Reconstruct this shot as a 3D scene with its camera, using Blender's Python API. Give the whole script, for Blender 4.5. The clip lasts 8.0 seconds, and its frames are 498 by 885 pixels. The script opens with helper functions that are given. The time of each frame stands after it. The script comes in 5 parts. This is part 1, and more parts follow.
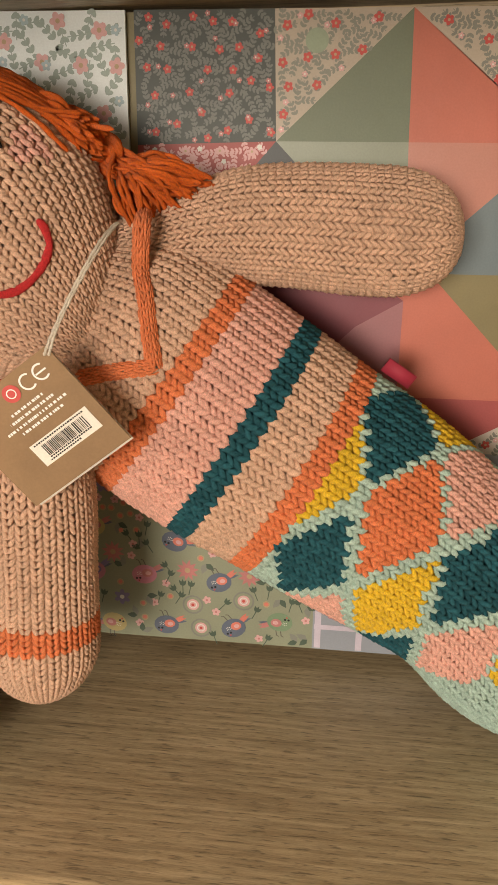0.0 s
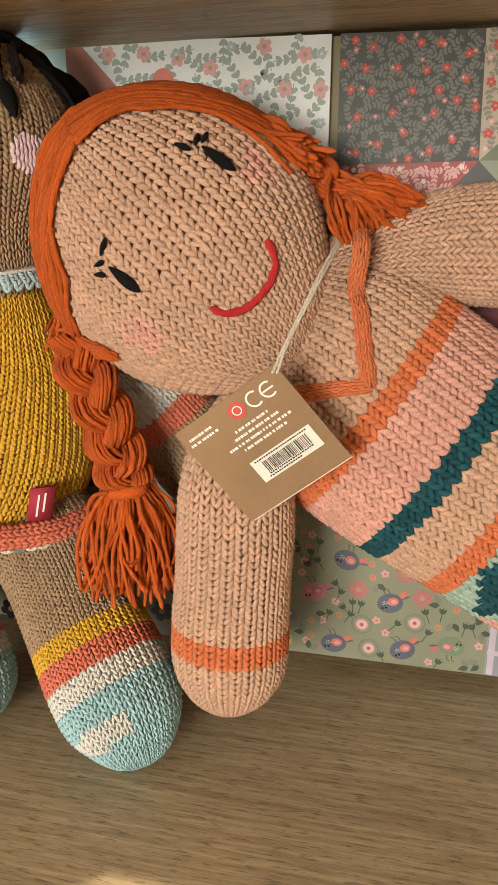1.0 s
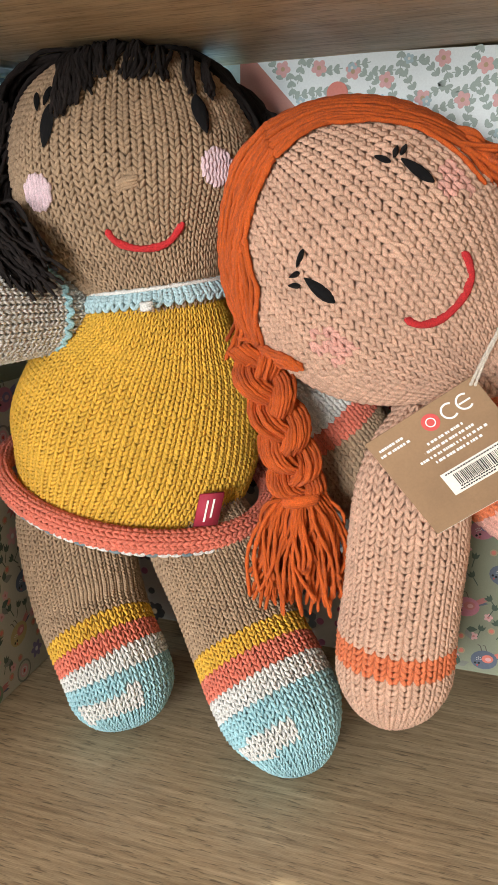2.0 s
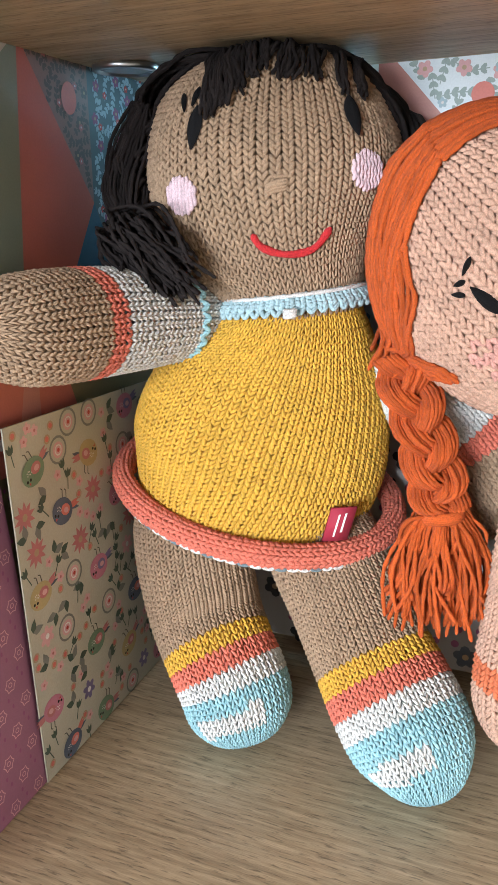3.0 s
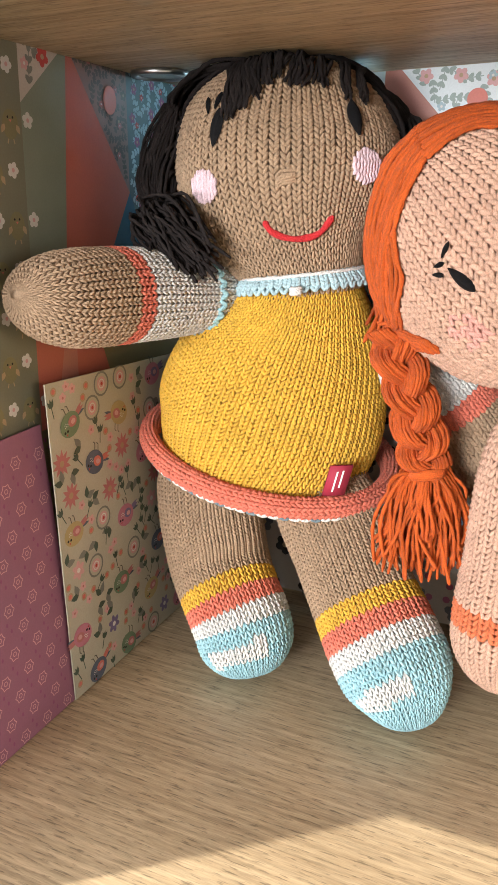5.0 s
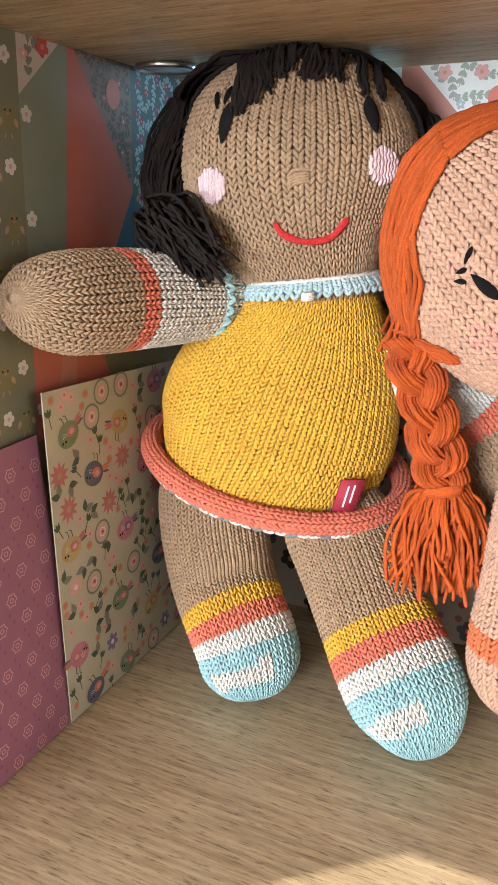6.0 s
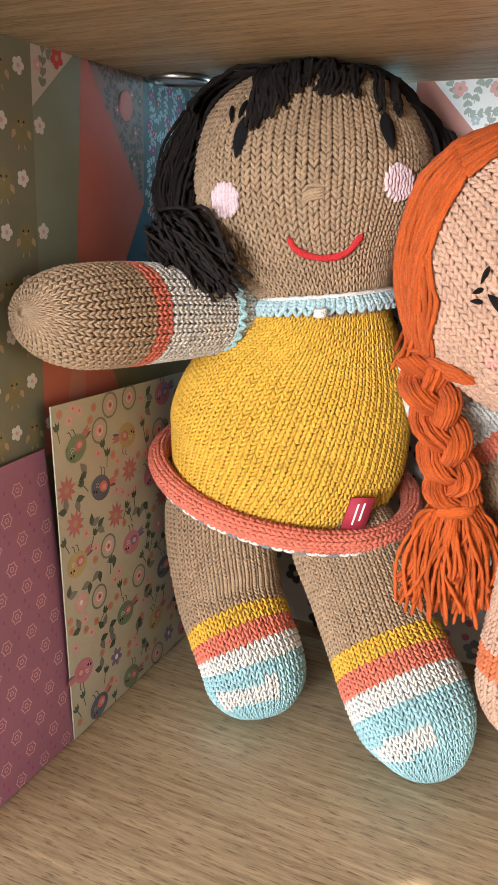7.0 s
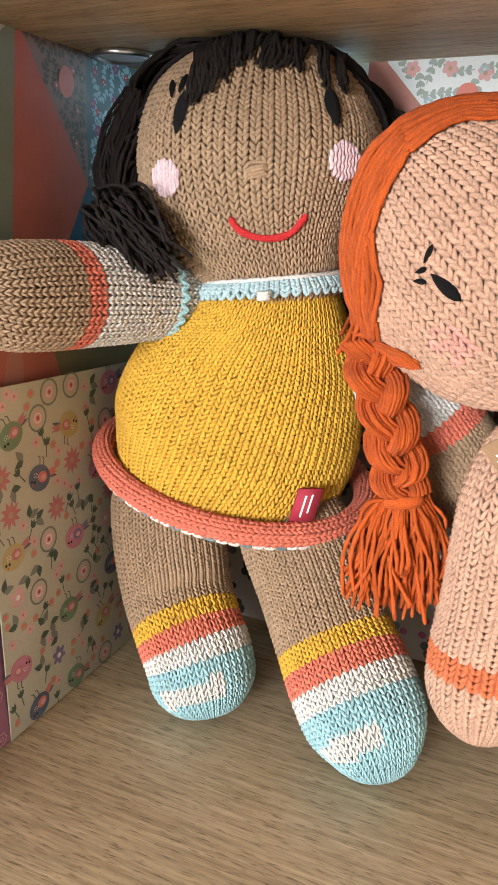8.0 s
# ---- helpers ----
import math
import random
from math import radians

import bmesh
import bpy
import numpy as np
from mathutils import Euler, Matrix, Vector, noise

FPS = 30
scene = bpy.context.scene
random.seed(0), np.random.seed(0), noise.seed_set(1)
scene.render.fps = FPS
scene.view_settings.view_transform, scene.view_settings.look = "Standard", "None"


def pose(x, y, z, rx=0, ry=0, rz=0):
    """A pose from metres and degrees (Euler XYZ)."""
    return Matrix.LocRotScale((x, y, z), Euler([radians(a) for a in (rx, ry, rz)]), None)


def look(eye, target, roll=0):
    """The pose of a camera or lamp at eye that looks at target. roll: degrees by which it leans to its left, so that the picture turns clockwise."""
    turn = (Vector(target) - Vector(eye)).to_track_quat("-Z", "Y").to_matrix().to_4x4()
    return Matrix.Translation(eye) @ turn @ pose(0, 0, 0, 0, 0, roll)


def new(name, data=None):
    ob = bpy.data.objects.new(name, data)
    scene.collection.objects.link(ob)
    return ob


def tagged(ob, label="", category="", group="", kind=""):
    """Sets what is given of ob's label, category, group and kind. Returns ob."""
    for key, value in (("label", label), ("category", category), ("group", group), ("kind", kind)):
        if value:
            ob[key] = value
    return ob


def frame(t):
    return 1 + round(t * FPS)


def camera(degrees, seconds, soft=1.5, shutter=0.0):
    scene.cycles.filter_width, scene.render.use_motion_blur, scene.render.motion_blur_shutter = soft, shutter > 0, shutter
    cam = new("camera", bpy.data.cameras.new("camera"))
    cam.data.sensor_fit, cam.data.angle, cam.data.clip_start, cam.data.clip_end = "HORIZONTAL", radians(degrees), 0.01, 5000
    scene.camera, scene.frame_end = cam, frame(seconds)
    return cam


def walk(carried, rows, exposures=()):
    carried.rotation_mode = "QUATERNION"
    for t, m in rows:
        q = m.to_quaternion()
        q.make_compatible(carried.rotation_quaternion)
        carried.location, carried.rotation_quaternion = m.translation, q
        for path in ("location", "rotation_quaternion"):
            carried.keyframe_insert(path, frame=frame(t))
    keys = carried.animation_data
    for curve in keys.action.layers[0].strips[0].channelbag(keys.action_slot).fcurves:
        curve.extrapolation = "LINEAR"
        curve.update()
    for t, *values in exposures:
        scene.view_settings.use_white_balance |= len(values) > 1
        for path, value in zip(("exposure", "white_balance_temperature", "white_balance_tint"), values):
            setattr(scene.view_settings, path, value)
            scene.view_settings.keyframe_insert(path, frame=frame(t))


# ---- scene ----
cam = camera(35.3, 8.0)
PATH = [
    (0, (0.4327, -0.4664, 0.3208), (0.2172, 1.4184, -0.3288), 0.7),
    (0.5, (0.4037, -0.4754, 0.3338), (0.0818, 1.4014, -0.2947), 0.4),
    (1, (0.3686, -0.4774, 0.3218), (-0.0455, 1.3863, -0.2907), 0.2),
    (1.5, (0.3435, -0.4884, 0.3228), (-0.1708, 1.3562, -0.2717), -0.1),
    (2, (0.3174, -0.4935, 0.3228), (-0.2821, 1.3262, -0.2677), -0.2),
    (2.2, (0.3034, -0.4945, 0.3198), (-0.3212, 1.3191, -0.2627), -0.1),
    (3.3, (0.2573, -0.4975, 0.3248), (-0.4686, 1.2760, -0.2667), 0.2),
    (3.5, (0.2553, -0.5005, 0.3198), (-0.4836, 1.2660, -0.2747), 0.3),
    (4, (0.2783, -0.5356, 0.3238), (-0.4956, 1.2159, -0.2717), 0.4),
    (4.5, (0.3004, -0.5576, 0.3288), (-0.4876, 1.1878, -0.2647), 0.6),
    (4.7, (0.3034, -0.5546, 0.3248), (-0.4866, 1.1908, -0.2687), 0.7),
    (5.8, (0.2954, -0.5306, 0.3178), (-0.4886, 1.2169, -0.2747), 1.3),
    (6, (0.2884, -0.5275, 0.3198), (-0.4976, 1.2199, -0.2707), 1.4),
    (6.5, (0.2793, -0.5205, 0.3118), (-0.5077, 1.2269, -0.2787), 1.7),
    (6.8, (0.2743, -0.5235, 0.3288), (-0.5097, 1.2289, -0.2526), 1.9),
    (7, (0.2793, -0.5245, 0.3248), (-0.5036, 1.2279, -0.2546), 2.2),
    (7.5, (0.2824, -0.5185, 0.3188), (-0.4976, 1.2399, -0.2466), 2.5),
    (8, (0.2964, -0.5025, 0.3118), (-0.4565, 1.2690, -0.2526), 2.7),
]
EXPOSURES = [(0.0, -0.14, 8200, 12), (1.0, -0.05, 7800, 10), (2.0, 0.2, 6400, 8), (3.5, 0.56, 5700, 9), (4.5, 0.58, 6300, 11), (6.0, 0.54, 6300, 11), (8.0, 0.52, 6500, 11)]
walk(cam, [(t, look(eye, target, roll)) for t, eye, target, roll in PATH], EXPOSURES)

# ---- world, sun and added fill lamps ----
world = bpy.data.worlds.new("sky")
scene.world = world
world.use_nodes = True
wn = world.node_tree.nodes
sky = wn.new("ShaderNodeTexSky")
sky.sky_type = "NISHITA"
sky.sun_disc = False
SUN_ELEVATION, SUN_FROM = 50.0, 220.0      # height of the sun, and the compass side that it shines from (degrees from +x)
sky.sun_elevation = radians(SUN_ELEVATION)
sky.sun_rotation = radians(90.0 - SUN_FROM)
world.node_tree.links.new(sky.outputs["Color"], wn["Background"].inputs["Color"])
wn["Background"].inputs["Strength"].default_value = 0.035

sun = new("sun", bpy.data.lights.new("sun", "SUN"))
sun.data.energy, sun.data.angle, sun.data.color = 3.3, radians(0.8), (1.0, 0.9, 0.76)
far = Vector((math.cos(radians(SUN_FROM)) * math.cos(radians(SUN_ELEVATION)),
              math.sin(radians(SUN_FROM)) * math.cos(radians(SUN_ELEVATION)), math.sin(radians(SUN_ELEVATION))))
sun.matrix_world = look(far * 3, (0, 0, 0))


def soft_lamp(name, eye, target, width, height, watts, colour):
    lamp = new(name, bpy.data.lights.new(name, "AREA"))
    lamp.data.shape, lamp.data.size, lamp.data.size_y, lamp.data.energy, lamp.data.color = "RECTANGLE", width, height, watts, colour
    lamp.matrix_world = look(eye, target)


# unseen fill lamps added overhead, in front and on the right to brighten the shelf
soft_lamp("overhead_fill", (-0.90, -1.25, 1.58), (0.15, -0.15, 0.1), 1.2, 1.3, 18.0, (0.95, 0.97, 1.0))
soft_lamp("front_fill", (-0.25, -3.15, 0.50), (0.1, 0.0, 0.25), 1.1, 0.9, 118.0, (0.98, 0.96, 0.94))
soft_lamp("side_fill", (3.15, -0.85, 0.55), (0.05, -0.2, 0.25), 0.9, 0.9, 42.0, (1.0, 0.89, 0.76))
LED = 30.0


# ---- materials ----
def shader(name, rough=0.6, metal=0.0):
    m = bpy.data.materials.new(name)
    m.use_nodes = True
    nodes, links = m.node_tree.nodes, m.node_tree.links
    bsdf = nodes["Principled BSDF"]
    bsdf.inputs["Roughness"].default_value = rough
    bsdf.inputs["Metallic"].default_value = metal
    return m, nodes, links, bsdf


def mixed(nodes, links, fac, a, b, mode="MIX"):
    n = nodes.new("ShaderNodeMix")
    n.data_type, n.blend_type = "RGBA", mode
    for key, value in ((0, fac), (6, a), (7, b)):
        if isinstance(value, (int, float)):
            n.inputs[key].default_value = value
        elif isinstance(value, tuple):
            n.inputs[key].default_value = (*value[:3], 1)
        else:
            links.new(value, n.inputs[key])
    return n.outputs[2]


def noise_at(nodes, links, scale, detail=4.0, rough=0.6, stretch=(1, 1, 1), space="Object", turn=(0, 0, 0)):
    co, mp, nz = nodes.new("ShaderNodeTexCoord"), nodes.new("ShaderNodeMapping"), nodes.new("ShaderNodeTexNoise")
    mp.inputs["Scale"].default_value = stretch
    mp.inputs["Rotation"].default_value = turn
    links.new(co.outputs[space], mp.inputs["Vector"])
    links.new(mp.outputs["Vector"], nz.inputs["Vector"])
    nz.inputs["Scale"].default_value, nz.inputs["Detail"].default_value, nz.inputs["Roughness"].default_value = scale, detail, rough
    return nz.outputs["Fac"]


def ramp(nodes, links, source, stops):
    r = nodes.new("ShaderNodeValToRGB")
    while len(r.color_ramp.elements) < len(stops):
        r.color_ramp.elements.new(0.5)
    for e, (at, c) in zip(r.color_ramp.elements, stops):
        e.position, e.color = at, (*c, 1) if isinstance(c, tuple) else (c, c, c, 1)
    links.new(source, r.inputs["Fac"])
    return r.outputs["Color"]


def bump(nodes, links, bsdf, height, distance, strength=1.0):
    b = nodes.new("ShaderNodeBump")
    b.inputs["Distance"].default_value, b.inputs["Strength"].default_value = distance, strength
    links.new(height, b.inputs["Height"])
    links.new(b.outputs["Normal"], bsdf.inputs["Normal"])


def yarn(name, colour, vary=0.08, sheen=0.08):
    """Soft spun cotton: each stitch a little different, fine fibres across it."""
    m, n, l, b = shader(name, 0.85)
    geo = n.new("ShaderNodeNewGeometry")
    dark, light = tuple(c * (1 - vary * 1.5) for c in colour), tuple(min(0.95, c * (1 + vary * 0.8) + 0.004) for c in colour)
    each = mixed(n, l, geo.outputs["Random Per Island"], dark, light)
    patch = ramp(n, l, noise_at(n, l, 38, 3), ((0.3, 0.92), (0.7, 1.05)))
    fibre = noise_at(n, l, 1250, 5, 0.85, (1, 0.6, 0.75), turn=(0.5, 0.2, 0.7))
    col = mixed(n, l, 1.0, each, patch, "MULTIPLY")
    col = mixed(n, l, 1.0, col, ramp(n, l, fibre, ((0.30, 0.62), (0.70, 1.38))), "MULTIPLY")
    l.new(col, b.inputs["Base Color"])
    b.inputs["Sheen Weight"].default_value = sheen * max(colour)
    b.inputs["Sheen Roughness"].default_value = 0.5
    b.inputs["Specular IOR Level"].default_value = 0.2
    bump(n, l, b, fibre, 0.0014, 0.9)
    return m


def paper(name, colour, rough=0.55, mottled=0.06):
    """Printed wrapping paper on board, slightly rubbed."""
    m, n, l, b = shader(name, rough)
    tone = ramp(n, l, noise_at(n, l, 14, 5), ((0.3, 1 - mottled * 2), (0.7, 1 + mottled)))
    grain = noise_at(n, l, 900, 2)
    col = mixed(n, l, 1.0, mixed(n, l, 1.0, colour, tone, "MULTIPLY"), ramp(n, l, grain, ((0.3, 0.94), (0.7, 1.03))), "MULTIPLY")
    l.new(col, b.inputs["Base Color"])
    b.inputs["Specular IOR Level"].default_value = 0.35
    bump(n, l, b, noise_at(n, l, 60, 4), 0.0006, 0.5)
    return m


def oak(name, low, mid, high, rough=0.42):
    """Oak-print laminate with the grain along x: long streaks, short pores, soft cathedrals."""
    m, n, l, b = shader(name, rough)
    warp = noise_at(n, l, 3.0, 3, 0.5, (0.6, 2.2, 2.2))
    streak = noise_at(n, l, 90, 7, 0.75, (0.13, 1.3, 1.3))
    fine = noise_at(n, l, 420, 4, 0.7, (0.055, 1, 1))
    pore = noise_at(n, l, 620, 3, 0.6, (0.13, 1, 1))
    co, mp, wv = n.new("ShaderNodeTexCoord"), n.new("ShaderNodeMapping"), n.new("ShaderNodeTexWave")
    mp.inputs["Scale"].default_value = (0.55, 9, 9)
    l.new(co.outputs["Object"], mp.inputs["Vector"])
    l.new(mp.outputs["Vector"], wv.inputs["Vector"])
    wv.wave_type, wv.bands_direction = "RINGS", "Z"
    wv.inputs["Scale"].default_value, wv.inputs["Distortion"].default_value = 5.5, 7.0
    wv.inputs["Detail"].default_value, wv.inputs["Detail Scale"].default_value = 3.0, 1.2
    base = ramp(n, l, streak, ((0.3, low), (0.5, mid), (0.72, high)))
    base = mixed(n, l, 0.22, base, ramp(n, l, wv.outputs["Fac"], ((0.2, low), (0.8, high))))
    base = mixed(n, l, 0.3, base, ramp(n, l, warp, ((0.35, low), (0.65, high))))
    base = mixed(n, l, 1.0, base, ramp(n, l, fine, ((0.32, 0.68), (0.6, 1.08))), "MULTIPLY")
    base = mixed(n, l, 1.0, base, ramp(n, l, pore, ((0.34, 0.5), (0.45, 1.0))), "MULTIPLY")
    l.new(base, b.inputs["Base Color"])
    l.new(ramp(n, l, streak, ((0.3, rough + 0.12), (0.7, rough - 0.06))), b.inputs["Roughness"])
    bump(n, l, b, pore, 0.0004, 0.5)
    return m


def plain(name, colour, rough=0.5, metal=0.0):
    m, n, l, b = shader(name, rough, metal)
    tone = ramp(n, l, noise_at(n, l, 25, 4), ((0.3, 0.88), (0.7, 1.06)))
    l.new(mixed(n, l, 1.0, colour, tone, "MULTIPLY"), b.inputs["Base Color"])
    return m


OAK = oak("oak_laminate", (0.255, 0.185, 0.105), (0.45, 0.345, 0.21), (0.61, 0.49, 0.32))
TAN = yarn("tan_yarn", (0.475, 0.325, 0.205))
MUSTARD = yarn("mustard_yarn", (0.86, 0.5, 0.055))
CORAL = yarn("coral_yarn", (0.84, 0.225, 0.145))
WHITE = yarn("white_yarn", (0.84, 0.83, 0.79), 0.06)
PALEBLUE = yarn("pale_blue_yarn", (0.52, 0.72, 0.77))
SLATE = yarn("grey_blue_yarn", (0.22, 0.30, 0.33))
AQUA = yarn("aqua_yarn", (0.42, 0.7, 0.76))
BLACK = yarn("black_brown_yarn", (0.018, 0.013, 0.012), 0.2, 0.0)
INK = yarn("black_thread", (0.006, 0.006, 0.007), 0.1, 0.02)
RED = yarn("red_thread", (0.62, 0.03, 0.035))
PINK = yarn("pale_pink_yarn", (0.88, 0.66, 0.71), 0.08)
PEACH = yarn("peach_yarn", (0.73, 0.455, 0.325))
ROSE = yarn("rose_pink_yarn", (0.82, 0.43, 0.35))
ORANGE = yarn("orange_yarn", (0.8, 0.215, 0.085))
TEAL = yarn("dark_teal_yarn", (0.010, 0.098, 0.125), 0.2)
LEMON = yarn("yellow_yarn", (0.80, 0.50, 0.035))
MINT = yarn("pale_mint_yarn", (0.42, 0.58, 0.51))
GINGER = yarn("orange_hair_yarn", (0.62, 0.108, 0.013), 0.14, 0.08)
LABEL = plain("red_woven_label", (0.34, 0.020, 0.045), 0.75)
PRINT = plain("white_print", (0.75, 0.73, 0.70), 0.6)


# ---- mesh tools ----
class Build:
    """Gathers quads with a material each and makes one mesh of them."""

    def __init__(self):
        self.v, self.f, self.m, self.count, self.mats = [], [], [], 0, []

    def slot(self, material):
        if material not in self.mats:
            self.mats.append(material)
        return self.mats.index(material)

    def add(self, verts, faces, slots):
        verts = np.asarray(verts, float).reshape(-1, 3)
        faces = np.asarray(faces, int).reshape(-1, 4)
        self.v.append(verts)
        self.f.append(faces + self.count)
        self.m.append(np.broadcast_to(np.asarray(slots, int), (len(faces),)))
        self.count += len(verts)

    def make(self, name, smooth=True):
        v, f, m = np.concatenate(self.v), np.concatenate(self.f), np.concatenate(self.m)
        me = bpy.data.meshes.new(name)
        me.vertices.add(len(v))
        me.vertices.foreach_set("co", v.astype(np.float32).ravel())
        me.loops.add(len(f) * 4)
        me.loops.foreach_set("vertex_index", f.astype(np.int32).ravel())
        me.polygons.add(len(f))
        me.polygons.foreach_set("loop_start", np.arange(0, len(f) * 4, 4, dtype=np.int32))
        me.polygons.foreach_set("material_index", m.astype(np.int32))
        me.polygons.foreach_set("use_smooth", np.full(len(f), smooth))
        for material in self.mats:
            me.materials.append(material)
        me.update(calc_edges=True)
        me.validate()
        return me


def unit(a):
    return a / np.maximum(np.linalg.norm(a, axis=-1, keepdims=True), 1e-9)


def smoothed(points, n):
    """A soft curve through the points (any number of columns), n samples."""
    p = np.asarray(points, float)
    t = np.linspace(0, len(p) - 1, n)
    i = np.clip(t.astype(int), 0, len(p) - 2)
    f = (t - i)[:, None]
    q = np.vstack([2 * p[0] - p[1], p, 2 * p[-1] - p[-2]])
    a, b, c, d = q[i], q[i + 1], q[i + 2], q[i + 3]
    return 0.5 * (2 * b + (c - a) * f + (2 * a - 5 * b + 4 * c - d) * f * f + (3 * b - a - 3 * c + d) * f ** 3)


class Stuffed:
    """A stuffed form: a spine of rows x, y, z, half width, half depth; front is the way its breast faces."""

    def __init__(self, rows, front):
        s = smoothed(rows, 240)
        s[:, 3:] = np.maximum(s[:, 3:] - 0.0011, 0.0006)
        run = np.r_[0, np.cumsum(np.linalg.norm(np.diff(s[:, :4], axis=0), axis=1))]
        self.length, self.grid = run[-1], None
        t = np.linspace(0, run[-1], 240)
        self.s = np.stack([np.interp(t, run, s[:, k]) for k in range(5)], 1)
        tan = np.gradient(self.s[:, :3], axis=0)
        k = np.ones(31) / 31
        tan = unit(np.stack([np.convolve(np.pad(tan[:, j], 15, mode="edge"), k, "valid") for j in range(3)], 1))
        self.wide = unit(np.cross(tan, np.asarray(front, float)))
        self.deep = unit(np.cross(self.wide, tan))

    def at(self, u, v):
        """Places at u round the form (0.25 is the middle of the front) and v along it."""
        u, v = np.broadcast_arrays(np.asarray(u, float), np.asarray(v, float))
        t = np.clip(v, 0, 1) * 239
        i = np.clip(t.astype(int), 0, 238)
        f = (t - i)[..., None]
        mix = lambda a: a[i] * (1 - f) + a[i + 1] * f
        s, w, d = mix(self.s), mix(self.wide), mix(self.deep)
        ang = (2 * np.pi * u)[..., None]
        return s[..., :3] + w * s[..., 3:4] * np.cos(ang) + d * s[..., 4:5] * np.sin(ang)

    def frame_at(self, u, v, du, dv):
        p = self.at(u, v)
        eu = (self.at(u + du / 2, v) - self.at(u - du / 2, v))
        ev = (self.at(u, np.minimum(v + dv / 2, 1)) - self.at(u, np.maximum(v - dv / 2, 0)))
        n = unit(np.cross(eu, ev))
        mid = (self.at(u, v) + self.at(u + 0.5, v)) / 2
        flip = np.sum(n * (p - mid), -1, keepdims=True) < 0
        return p, eu, ev, np.where(flip, -n, n)

    def near(self, p):
        """The u, v of the place nearest to p."""
        if self.grid is None:
            uu, vv = (a.ravel() for a in np.meshgrid(np.linspace(0, 1, 121), np.linspace(0.01, 0.99, 121)))
            self.grid = uu, vv, self.at(uu, vv)
        uu, vv, places = self.grid
        away = places - np.asarray(p, float)
        k = np.argmin(np.einsum("ij,ij->i", away, away))
        return uu[k], vv[k]

    def on(self, p, lift=0.0):
        u, v = self.near(p)
        q, _, _, n = self.frame_at(np.array(u), np.array(v), 0.02, 0.02)
        return q + n * lift, n


LEG = np.array([(0.05, -0.80, -0.34, 0.10), (0.15, -0.32, 0.15, 0.185), (0.34, 0.25, 0.20, 0.215), (0.50, 0.78, -0.16, 0.15)])


